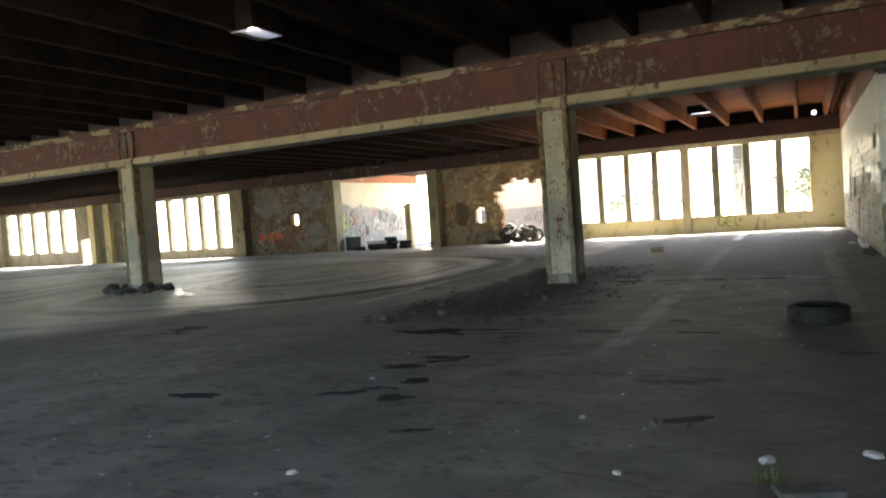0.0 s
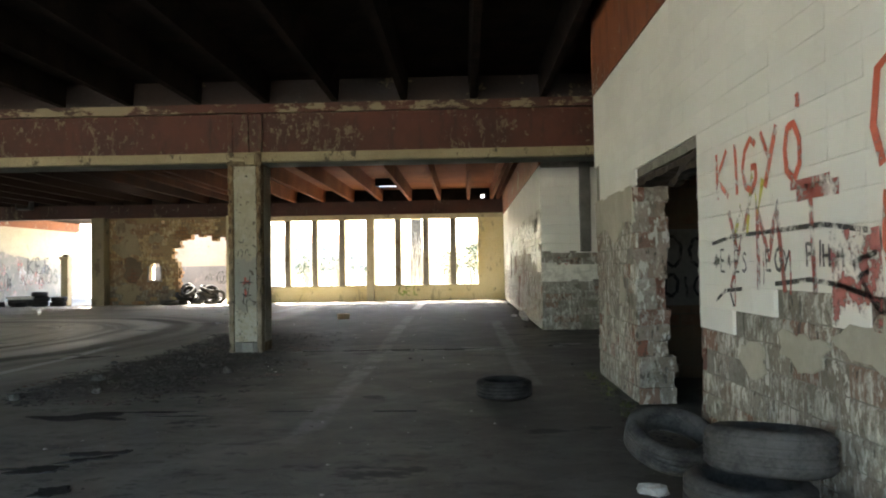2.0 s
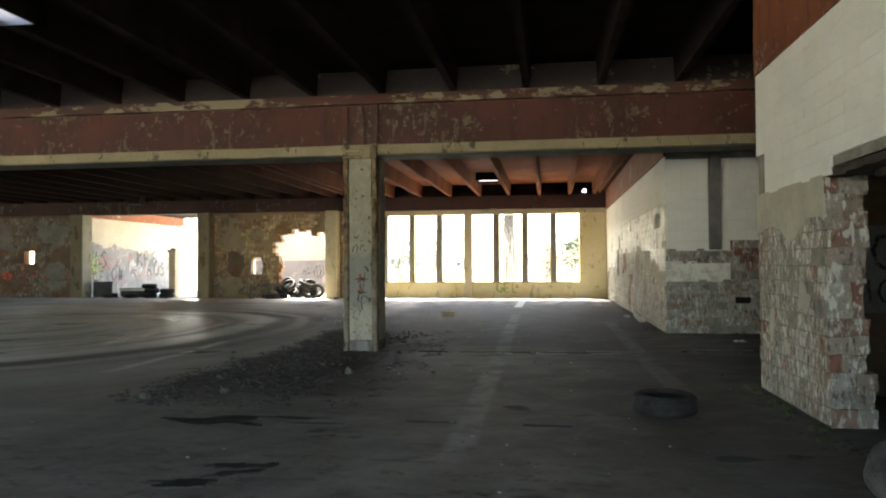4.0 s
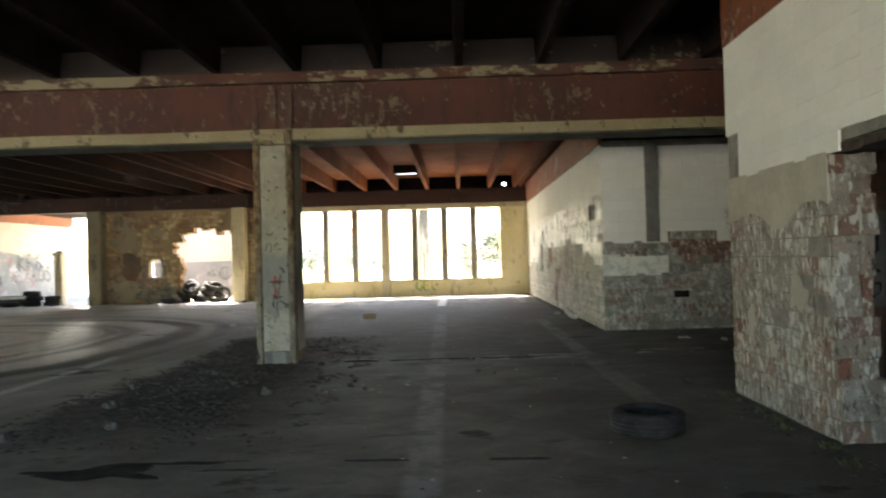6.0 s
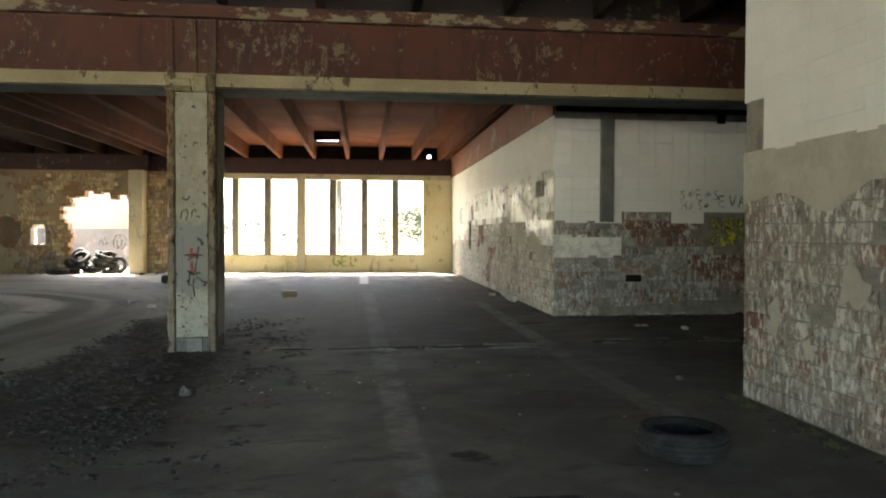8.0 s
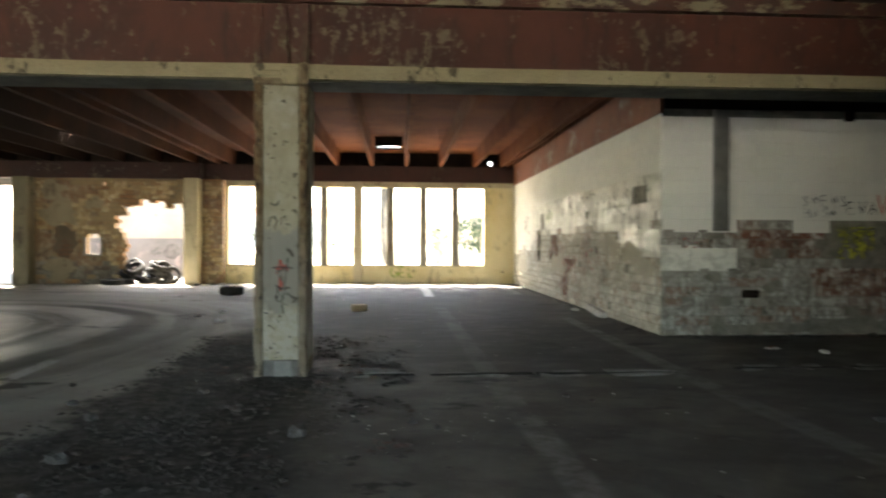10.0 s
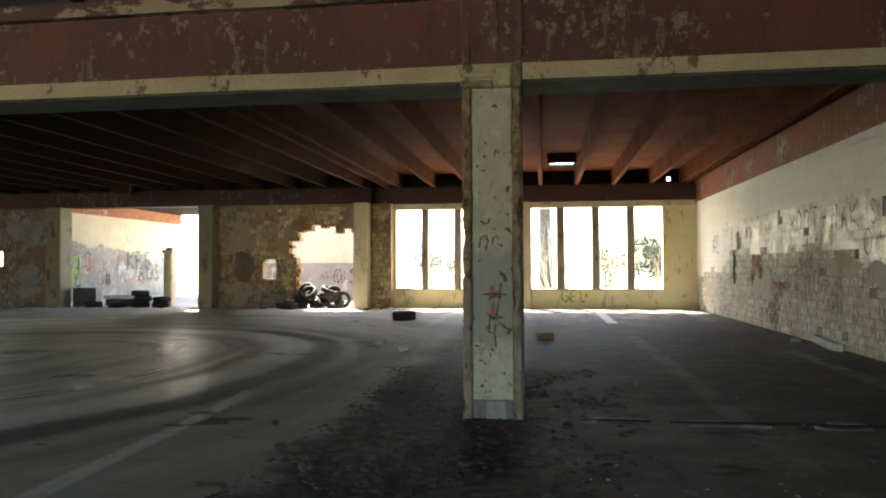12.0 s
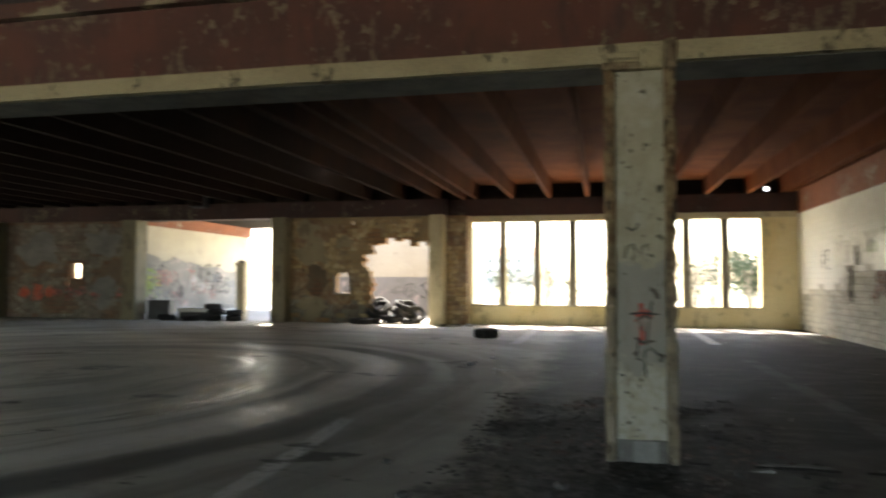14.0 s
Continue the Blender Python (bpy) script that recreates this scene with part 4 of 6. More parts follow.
structure("wall_far_left", wall_with_holes("y", 31.3, 0.28, -48, -35, -0.1, 3.53, [(a, 0.8, b, 3.40) for a, b in G0] + [(-40.1, -0.1, -39.2, 1.5)]), MULLION, "ochre wall with tall glassless openings")
for x in (-38.6, -37.2, -35.6):
    structure("pilaster", bevelled(boxes((x - 0.25, 30.95, -0.1, x + 0.25, 31.3, 3.53)), 0.02), YELLOW_WALL, "ochre pilaster")

# right-hand wall, recess and the near wall with its doorway
wall_r = structure("wall_east", boxes((1.38, 17.52, -0.1, 1.78, 32.0, 4.75)), MORTAR, "brick wall with remains of white tiles")
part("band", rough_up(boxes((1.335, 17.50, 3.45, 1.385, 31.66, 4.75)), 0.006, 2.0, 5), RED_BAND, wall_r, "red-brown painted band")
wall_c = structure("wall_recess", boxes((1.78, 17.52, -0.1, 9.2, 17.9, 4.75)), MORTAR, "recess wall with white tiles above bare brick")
# Black strip in place of the dark gap under the beam.
part("top_band", boxes((1.40, 17.46, 3.52, 9.2, 17.53, 4.75)), SOOT_AND_SHADE, wall_c, "black upper strip")
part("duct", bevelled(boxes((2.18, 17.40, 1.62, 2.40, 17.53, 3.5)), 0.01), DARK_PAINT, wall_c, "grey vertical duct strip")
part("duct_stub", boxes((4.3, 17.42, 3.36, 4.42, 17.50, 3.52)), SOOT_AND_SHADE, wall_c)
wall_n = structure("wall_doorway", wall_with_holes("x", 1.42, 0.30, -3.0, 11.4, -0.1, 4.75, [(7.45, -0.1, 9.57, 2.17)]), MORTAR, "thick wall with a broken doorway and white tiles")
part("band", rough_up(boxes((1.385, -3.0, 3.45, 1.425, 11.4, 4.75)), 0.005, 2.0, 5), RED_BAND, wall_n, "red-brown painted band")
bm = boxes((1.43, 7.46, 2.10, 1.735, 9.56, 2.16))
bmesh.ops.subdivide_edges(bm, edges=bm.edges[:], cuts=14, use_grid_fill=True)
part("door_head", rough_up(bm, 0.028, 7.0), OLD_WOOD, wall_n, "ragged broken lintel edge")
for k in range(5):
    part("splinter", rough_up(boxes((1.45 + 0.05 * k, 7.5 + 0.3 * k, 2.05, 1.50 + 0.05 * k, 8.1 + 0.25 * k, 2.11)), 0.03, 6.0, 3), OLD_WOOD, wall_n)
# plaster left on the wall
bm = boxes((1.397, 9.47, 1.70, 1.425, 11.4, 2.12))
bmesh.ops.subdivide_edges(bm, edges=bm.edges[:], cuts=16, use_grid_fill=True)
for v in bm.verts:
    v.co.z += (0.22 * noise.noise(Vector((0, v.co.y * 1.6, 4))) if v.co.z < 1.75 else 0)
    v.co.x += 0.004 * noise.noise(v.co * 6)
part("plaster", bm, PLASTER_OLD, wall_n, "patch of beige plaster")

# dark room behind the doorway
structure("room_wall_north", boxes((1.72, 11.0, -0.1, 7.0, 11.4, 3.2)), BRICK_FAR_RED, "dim room wall")
room = structure("room_wall_back", boxes((5.4, 1.0, -0.1, 5.7, 11.0, 3.2)), PLASTER_OLD, "dim room wall with sprayed letters")
structure("room_wall_south", boxes((1.72, 1.0, -0.1, 5.4, 1.3, 3.2)), PLASTER_OLD, "dim room wall")
structure("room_ceiling", boxes((1.72, 1.0, 3.2, 7.0, 11.4, 3.35)), SOOT_AND_SHADE, "dark room ceiling")
panel = structure("room_wall_panel", rough_up(boxes((1.75, 10.96, 0.85, 5.3, 11.005, 1.75)), 0.008, 3.0, 4), DIM_PLASTER, "pale painted strip in the dim room")
lettering(panel, "OOG", SPRAY_BLACK, 0.34, 0.05, lambda u, v: (2.1 + u, 10.945, 1.30 + v), "black sprayed letters")
lettering(panel, "OIGA", SPRAY_BLACK, 0.25, 0.035, lambda u, v: (2.1 + u, 10.945, 0.95 + v), "black sprayed letters")
lettering(panel, "T", SPRAY_BLACK, 0.45, 0.07, lambda u, v: (3.4 + u, 10.945, 1.3 + v), "black sprayed letters")

# unseen outer walls added to close the hall, with openings made for daylight
structure("wall_west", wall_with_holes("x", -48.0, -0.3, -3.3, 31.3, -0.1, 4.75, [(y, 0.7, y + 1.0, 3.4) for y in np.arange(-2.0, 29, 1.3)]), PLASTER_OLD, "added unseen outer wall")
structure("wall_south", wall_with_holes("y", -3.0, -0.3, -48, 9.2, -0.1, 4.75, [(x, -0.1, x + 5.1, 4.1) for x in np.arange(-47.5, 3, 5.65)]), PLASTER_OLD, "added unseen outer wall with wide bays for daylight")
# Unseen paving added as a reflector for the front hall.
structure("yard_south", boxes((-60, -45, -0.12, 20, -3.3, -0.03)), PAVING, "added unseen pale yard that bounces light indoors")
structure("roof_cap", boxes((-48.3, 14.5, 4.66, 9.3, 15.3, 4.95)), SOOT_AND_SHADE, "roof strip above the beam")
structure("beam_packing", boxes((-48.0, 14.80, 4.2, 9.2, 15.04, 4.7)), PATCHY_SOOT, "sooty packing above the beam")
structure("wall_east_far", boxes((9.0, -3.3, -0.1, 9.3, 17.9, 4.75)), PLASTER_OLD, "added unseen outer wall")

# ceilings
ROOFLIGHTS = [(-3.0, 28.3, 0.36, 0.40), (-11.6, 27.2, 0.22, 0.30), (-7.05, 10.2, 0.17, 0.26)]


def ceiling(name, y0, y1, slab, rib, mat, label, lights, doubles=()):
    bm = flat("z", slab, 0.25, -48.3, 9.3, y0, y1, [(x - a, y - b, x + a, y + b) for x, y, a, b in lights])
    xs = [-3.62 + 1.19 * k for k in range(-37, 11)]
    xs += list(doubles)
    for x in xs:
        a, b = 0.055, 0.085
        v = [bm.verts.new((x + s * w, y, z)) for y in (y0 + 0.02, y1 - 0.02) for z, w in ((rib, a), (slab + 0.002, b)) for s in (-1, 1)]
        for f in ((0, 1, 3, 2), (4, 6, 7, 5), (0, 4, 5, 1), (0, 2, 6, 4), (1, 5, 7, 3)):
            bm.faces.new([v[i] for i in f])
    return structure(name, bm, mat, label)


ceiling("ceiling_front", -3.3, 14.62, 4.66, 4.22, SOOT_AND_SHADE, "sooty black ribbed concrete ceiling", [ROOFLIGHTS[2]])
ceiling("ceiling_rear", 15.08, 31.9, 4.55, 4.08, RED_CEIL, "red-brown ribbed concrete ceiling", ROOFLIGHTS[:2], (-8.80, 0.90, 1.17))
for k, (x, y, a, b) in enumerate(ROOFLIGHTS):
    drop = (0.27, 0.03, 0.46)[k]
    rl = thing("rooflight", "small rooflight with a milky sheet set in the ceiling", "rooflight", pose(x, y, (4.55, 4.55, 4.66)[k] - drop), "rooflights in the ceiling")
    if k == 0:
        part("frame", boxes((-a - 0.04, -b - 0.04, 0, a + 0.04, -b + 0.02, drop), (-a - 0.04, b - 0.02, 0, a + 0.04, b + 0.04, drop),
                            (-a - 0.04, -b + 0.02, 0, -a + 0.02, b - 0.02, drop), (a - 0.02, -b + 0.02, 0, a + 0.04, b - 0.02, drop)), SOOT_AND_SHADE, rl, "dark hanging frame")
        part("sheet", boxes((-a + 0.01, -b + 0.01, 0.05, a - 0.01, b - 0.01, 0.056)), MILKY, rl, "milky translucent sheet")
    else:
        low = drop - 0.008 if k == 1 else 0.0
        part("sheet", boxes((-a - 0.05, -b - 0.05, low, a + 0.05, b + 0.05, low + 0.006)), MILKY, rl, "milky translucent sheet")
        if k == 2:
            # Frame added so that no sun slips past the lowered sheet.
            part("frame", boxes((-a - 0.07, -b - 0.09, 0.008, a + 0.07, -b - 0.05, drop), (-a - 0.07, b + 0.05, 0.008, a + 0.07, b + 0.09, drop),
                                (-a - 0.09, -b - 0.05, 0.008, -a - 0.05, b + 0.05, drop), (a + 0.05, -b - 0.05, 0.008, a + 0.09, b + 0.05, drop)), SOOT_AND_SHADE, rl, "added dark frame that blocks stray sun")


# ---- outside ----
structure("ground", flat("z", -0.14, 0.02, -2500, 2500, -2500, 2500), GRASS, "dry grassy ground reaching the horizon")
structure("pavement", boxes((-50, 31.9, -0.12, 14, 46, -0.03)), PAVING, "pale concrete yard along the building")
yard_l = structure("yard_wall_left", boxes((-23.4, 31.7, -0.1, -23.1, 44.0, 3.7)), YARD_WALL, "pale yard wall above a sprayed dado")
bm = bmesh.new()
for k in range(40):
    y0 = 31.75 + k * 0.306
    top = 2.55 - 0.085 * (y0 - 34.0) + 0.22 * noise.noise(Vector((y0 * 0.9, 2.0, 0.0))) + 0.1 * noise.noise(Vector((y0 * 3.1, 5.0, 0.0)))
    box(bm, -23.11, y0, -0.05, -23.055 + 0.01 * noise.noise(Vector((y0 * 5, 0, 0))), y0 + 0.306, top)
part("dado", bm, YARD_DADO, yard_l, "grey sprayed lower wall with a ragged top")
part("coping_beam", boxes((-23.5, 31.7, 3.7, -22.95, 44.0, 4.2)), RED_BAND, yard_l, "red-brown beam on the wall")
scrawl = random.Random(31)
for k in range(34):
    y0 = 32.4 + 11.0 * scrawl.random()
    mat = scrawl.choice((SPRAY_BLACK, SPRAY_PINK, SPRAY_WHITE, SPRAY_BLUE, SPRAY_PINK, SPRAY_FADED)) if not 33.5 < y0 < 35.6 else scrawl.choice((SPRAY_GREEN, SPRAY_YELLOW, SPRAY_BLACK))
    size = scrawl.uniform(0.3, 0.85)
    lettering(yard_l, "".join(scrawl.choice("~#SOEAK/") for _ in range(scrawl.randint(1, 3))), mat, size, size * scrawl.uniform(0.08, 0.22), lambda u, v, y0=y0, z0=scrawl.uniform(0.25, 1.35), d=0.0012 * k: (-23.02 + d, y0 + u, z0 + v), "sprayed scrawl")
# Roof added to cut the daylight on the yard walls.
structure("yard_roof", boxes((-23.5, 31.75, 4.2, -16.6, 44.0, 4.4)), RED_CEIL, "added red-brown roof that shades the yard bay")
yard_b = structure("yard_wall_back", boxes((-15.4, 37.0, -0.1, -9.1, 37.3, 3.4)), YARD_WALL, "pale yard wall above a sprayed dado")
part("dado", rough_up(boxes((-15.4, 36.97, -0.05, -9.12, 37.01, 1.55)), 0.02, 1.5, 4), YARD_DADO, yard_b, "grey sprayed lower wall")
for k, x in enumerate((-12.9, -12.2, -11.6, -10.9, -10.4)):
    lettering(yard_b, "~OS"[k % 3: 2 + k % 3], SPRAY_FADED, 0.6, 0.06, lambda u, v, x=x: (x + u, 36.94, 0.7 + v), "sprayed scrawl")
yard_s = structure("yard_wall_side", boxes((-9.4, 31.95, -0.1, -9.1, 37.0, 3.4)), YARD_WALL, "pale yard side wall")
lettering(yard_s, "S/", SPRAY_BLACK, 0.5, 0.05, lambda u, v: (-9.42, 34.6 - u, 1.1 + v), "black sprayed marks")


def build_pier(m):
    pier = thing("brick_pier", "broken free-standing brick pier with flaking whitewash", "pier", m)
    part("shaft", rough_up(bevelled(boxes((-0.15, -0.15, -0.05, 0.15, 0.15, 1.9)), 0.02), 0.03, 4.0, 0), PILASTER, pier)
    part("cap", rough_up(bevelled(boxes((-0.2, -0.2, 1.9, 0.2, 0.2, 2.02)), 0.02), 0.02, 5.0), PILASTER, pier)
    part("top_brick", bevelled(boxes((-0.12, -0.07, 2.02, 0.1, 0.08, 2.1)), 0.01), BRICK_FAR_RED, pier)
    return pier


build_pier(pose(-16.85, 31.75, 0))


def limb(bm, a, b, r0, r1, sides=7):
    d = (Vector(b) - Vector(a)).normalized()
    q = d.to_track_quat("Z", "Y")
    rings = []
    for p, r in ((a, r0), (b, r1)):
        rings.append([bm.verts.new(Vector(p) + q @ Vector((r * math.cos(2 * math.pi * k / sides), r * math.sin(2 * math.pi * k / sides), 0))) for k in range(sides)])
    for k in range(sides):
        bm.faces.new((rings[0][k], rings[0][(k + 1) % sides], rings[1][(k + 1) % sides], rings[1][k]))


def leaf_cloud(bm, centre, radius, count, size, rnd, flatten=1.0):
    for _ in range(count):
        d = Vector((rnd.gauss(0, 1), rnd.gauss(0, 1), rnd.gauss(0, 1))).normalized() * radius * rnd.random() ** 0.5
        p = Vector(centre) + Vector((d.x, d.y, d.z * flatten))
        q = Euler((rnd.uniform(0, 6), rnd.uniform(0, 6), rnd.uniform(0, 6))).to_quaternion()
        s = size * rnd.uniform(0.6, 1.4)
        v = [bm.verts.new(p + q @ Vector(c) * s) for c in ((-0.25, -1, 0), (0.3, -0.8, 0.1), (0.2, 1, 0), (-0.2, 0.8, 0.12))]
        bm.faces.new(v)


def build_tree(m, height, girth, seed, crown=True):
    rnd = random.Random(seed)
    tree = thing("tree", "tall mature tree with a thick trunk in front of the openings", "tree", m)
    bm = bmesh.new()
    p = Vector((0, 0, -0.2))
    tips = []
    for k in range(7):
        q = p + Vector((rnd.uniform(-0.15, 0.15), rnd.uniform(-0.15, 0.15), height / 8))
        limb(bm, p, q, girth * (1 - k * 0.1), girth * (0.9 - k * 0.1), 10)
        if k > 2:
            for _ in range(3):
                a = rnd.uniform(0, 6.28)
                e = q + Vector((math.cos(a), math.sin(a), rnd.uniform(0.3, 0.9))) * rnd.uniform(1.5, 3.2)
                limb(bm, q, e, girth * 0.3, girth * 0.08, 6)
                tips.append(e)
        p = q
    part("trunk", bm, BARK, tree)
    bm = bmesh.new()
    for e in tips:
        leaf_cloud(bm, e, 1.3, 160, 0.16, rnd, 0.7)
    part("crown", bm, LEAF, tree)
    return tree


def build_bush(m, height, spread, seed, leaves, label):
    rnd = random.Random(seed)
    bush = thing("shrub", label, "shrub", m)
    stems = bmesh.new()
    leaf = bmesh.new()
    for _ in range(34):
        a, r = rnd.uniform(0, 6.28), rnd.uniform(0, spread)
        base = Vector((math.cos(a) * r * 0.3, math.sin(a) * r * 0.3, -0.15))
        tip = Vector((math.cos(a) * r, math.sin(a) * r, height * rnd.uniform(0.5, 1.0)))
        mid = (base + tip) / 2 + Vector((rnd.uniform(-0.2, 0.2), rnd.uniform(-0.2, 0.2), 0.1))
        limb(stems, base, mid, 0.025, 0.018, 5)
        limb(stems, mid, tip, 0.018, 0.006, 5)
        for _ in range(4):
            e = tip + Vector((rnd.uniform(-0.4, 0.4), rnd.uniform(-0.4, 0.4), rnd.uniform(-0.3, 0.3)))
            limb(stems, mid.lerp(tip, rnd.random()), e, 0.009, 0.004, 4)
        if leaves:
            leaf_cloud(leaf, mid.lerp(tip, 0.7), 0.45, leaves, 0.09, rnd, 0.9)
    part("stem_tangle", stems, TWIG, bush, "pale bare stems")
    if leaves:
        part("foliage", leaf, LEAF, bush, "dark green needles")
    else:
        leaf.free()
    return bush


build_tree(pose(-3.35, 50, -0.12), 16, 0.46, 3)
build_tree(pose(-27.0, 60, -0.12), 14, 0.35, 8)
build_bush(pose(1.3, 37.2, -0.1), 2.9, 1.5, 5, 70, "dark evergreen shrub outside the openings")
build_bush(pose(-0.9, 38.0, -0.1), 2.5, 1.2, 6, 6, "half-bare shrub with pale stems outside")
build_bush(pose(-8.6, 40.0, -0.1), 2.2, 1.3, 7, 8, "half-bare shrub with pale stems outside")
build_bush(pose(-3.0, 39.5, -0.1), 3.4, 1.3, 12, 0, "tall bare shrub with pale stems outside")
build_bush(pose(-6.7, 38.5, -0.1), 2.6, 1.1, 13, 3, "half-bare shrub with pale stems outside")
build_bush(pose(0.2, 40.5, -0.1), 3.6, 1.6, 14, 8, "tall half-bare shrub with pale stems outside")
build_bush(pose(-5.8, 44.0, -0.1), 1.8, 1.4, 9, 5, "low bare shrub with pale stems outside")


def build_house(m):
    house = thing("apartment_building", "pale three-storey apartment building with rows of dark windows", "building", m)
    wins = [(x, z, x + 1.5, z + 1.5) for z in (1.1, 4.1, 7.1) for x in np.arange(-20, 19, 3.0)]
    part("wall", wall_with_holes("y", 0, 10, -22, 22, 0, 9.6, []), FACADE, house)
    for x0, z0, x1, z1 in wins:
        w = part("window", boxes((x0, -0.12, z0, x1, -0.05, z1)), FACADE, house)
        part("pane", boxes((x0 + 0.1, -0.14, z0 + 0.1, x0 + 0.7, -0.121, z1 - 0.1)), HAZED_GLASS, w)
        part("pane", boxes((x0 + 0.8, -0.14, z0 + 0.1, x1 - 0.1, -0.121, z1 - 0.1)), HAZED_GLASS, w)
    bm = bmesh.new()
    v = [bm.verts.new(c) for c in ((-22.6, -0.6, 9.6), (22.6, -0.6, 9.6), (22.6, 10.6, 9.6), (-22.6, 10.6, 9.6), (-22.6, 5, 12.4), (22.6, 5, 12.4))]
    for f in ((0, 1, 5, 4), (2, 3, 4, 5), (0, 4, 3), (1, 2, 5), (0, 3, 2, 1)):
        bm.faces.new([v[i] for i in f])
    part("roof", bm, ROOF_RED, house)
    return house


build_house(pose(-47, 230, -0.1))


# ---- loose things ----
def lathe(profile, segments=40):
    bm = bmesh.new()
    rings = []
    for k in range(segments):
        a = 2 * math.pi * k / segments
        rings.append([bm.verts.new((r * math.cos(a), r * math.sin(a), z)) for r, z in profile])
    n = len(profile)
    for k in range(segments):
        for i in range(n):
            bm.faces.new((rings[k][i], rings[(k + 1) % segments][i], rings[(k + 1) % segments][(i + 1) % n], rings[k][(i + 1) % n]))
    return bm


def build_tyre(m, label, material, group="", radius=0.30, bore=0.185, width=0.185):
    """A tyre lying flat, its base at z = 0."""
    w = width / 2
    ty = thing("tyre", label, "tyre", m, group)
    outer = [(bore, -w * 0.62), (bore + 0.03, -w * 0.86), (radius - 0.055, -w), (radius - 0.018, -w * 0.86), (radius - 0.004, -w * 0.70)]
    inner = [(radius - 0.022, -w * 0.62), (radius - 0.05, -w * 0.84), (bore + 0.03, -w * 0.70), (bore + 0.006, -w * 0.55)]
    prof = outer + [(r, -z) for r, z in outer[::-1]]
    prof += inner_half(inner)
    bm = lathe(prof, 44)
    for v in bm.verts:
        v.co.z += w
    part("casing", bm, material, ty, "", True)
    for k in range(4):
        z = w + (-0.55 + 0.367 * k) * w
        ring = lathe([(radius - 0.012, z - 0.0125), (radius + 0.004, z - 0.0115), (radius + 0.004, z + 0.0115), (radius - 0.012, z + 0.0125)], 44)
        part("tread_rib", ring, material, ty, "", True)
    return ty


def inner_half(inner):
    return [(r, -z) for r, z in inner[::-1]] + inner


LONE = "worn black car tyre lying flat on the floor"
tyre = build_tyre(pose(0.14, 9.87, -0.004, 0, 0, 20), LONE, RUBBER, "", 0.285, 0.185)
STACK = "tyres heaped by the doorway"
build_tyre(pose(1.08, 7.20, 0.115, 22, 3, 8), "dusty car tyre tilted on rubble in the doorway", RUBBER_DUSTY, STACK, 0.30)
build_tyre(pose(1.05, 5.72, 0.0, 0, 0, 40), "dusty car tyre at the foot of a stack", RUBBER_DUSTY, STACK, 0.285, 0.18, 0.19)
build_tyre(pose(1.02, 5.74, 0.19, 1, 2, 40), "dusty car tyre in the middle of a stack", RUBBER_DUSTY, STACK, 0.28, 0.18, 0.19)
build_tyre(pose(1.11, 5.72, 0.40, -7, 3, 0), "dusty car tyre lying on top of others", RUBBER_DUSTY, STACK, 0.275, 0.18, 0.205)
build_tyre(pose(1.07, 5.06, 0.0, 0, 0, 0), "dusty car tyre lying in front of the stack", RUBBER_DUSTY, STACK, 0.295, 0.185, 0.21)
build_tyre(pose(1.05, 5.08, 0.212, 0, 2, 0), "dusty car tyre lying on another in front of the stack", RUBBER_DUSTY, STACK, 0.295, 0.185, 0.21)
build_tyre(pose(-7.15, 26.1, 0.0, 0, 0, 70), "worn black car tyre lying in the rear bay", RUBBER, "", 0.31, 0.19, 0.22)
HEAP = "tyres heaped at the broken wall"
for x, y, z, rx, ry, rz in ((-11.5, 31.0, 0.0, 0, 0, 0), (-11.25, 31.35, 0.17, 28, 10, 30), (-10.75, 31.2, 0.03, 0, 0, 60), (-10.7, 31.3, 0.22, -18, 22, 0),
                            (-10.35, 31.35, 0.1, 50, 0, 20), (-11.2, 31.2, 0.36, 35, -20, 15), (-10.6, 31.45, 0.4, 20, 15, 40), (-11.55, 31.3, 0.18, 10, 25, 0), (-11.0, 31.6, 0.1, 66, 0, -25), (-11.7, 30.55, 0.0, 0, 0, 10), (-10.3, 31.75, 0.0, 12, 0, 0), (-11.35, 31.5, 0.42, 58, 15, -30), (-10.45, 31.55, 0.34, 62, -10, 35), (-10.15, 31.6, 0.2, 75, 0, 10), (-11.95, 30.9, 0.0, 0, 0, 0)):
    build_tyre(pose(x - 0.25, y, z * 1.25, rx, ry, rz), "old tyre in a sunlit heap at the broken wall", RUBBER, HEAP)
for x, y, z, rx in ((-17.56, 31.1, 0.0, 0), (-17.5, 31.12, 0.2, 3), (-17.58, 31.1, 0.395, -4), (-16.82, 31.1, 0.0, 0), (-16.78, 31.12, 0.19, -3), (-19.35, 31.05, 0.0, 0), (-18.35, 30.95, 0.0, 0)):
    build_tyre(pose(x, y, z, rx, 0, x * 40), "black tyre stacked in the open bay", RUBBER, "tyres in the open bay")

crate = thing("storage_box", "black plastic box standing in the open bay", "box", pose(-19.95, 31.6, 0, 0, 0, 8))
part("body", bevelled(boxes((-0.42, -0.25, 0, 0.42, 0.25, 0.62)), 0.03, 2), BLACK_PLASTIC, crate)
part("lid", bevelled(boxes((-0.44, -0.27, 0.62, 0.44, 0.27, 0.67)), 0.015, 2), BLACK_PLASTIC, crate)
mat_thing = thing("foam_mattress", "pale foam mattress lying on tyres in the open bay", "mattress", pose(-18.45, 31.75, 0.0, 0, 0, -6))
bm = bevelled(boxes((-0.75, -0.42, 0.26, 0.6, 0.42, 0.40)), 0.04, 2)
part("cover", rough_up(bm, 0.05, 1.6), FABRIC, mat_thing)
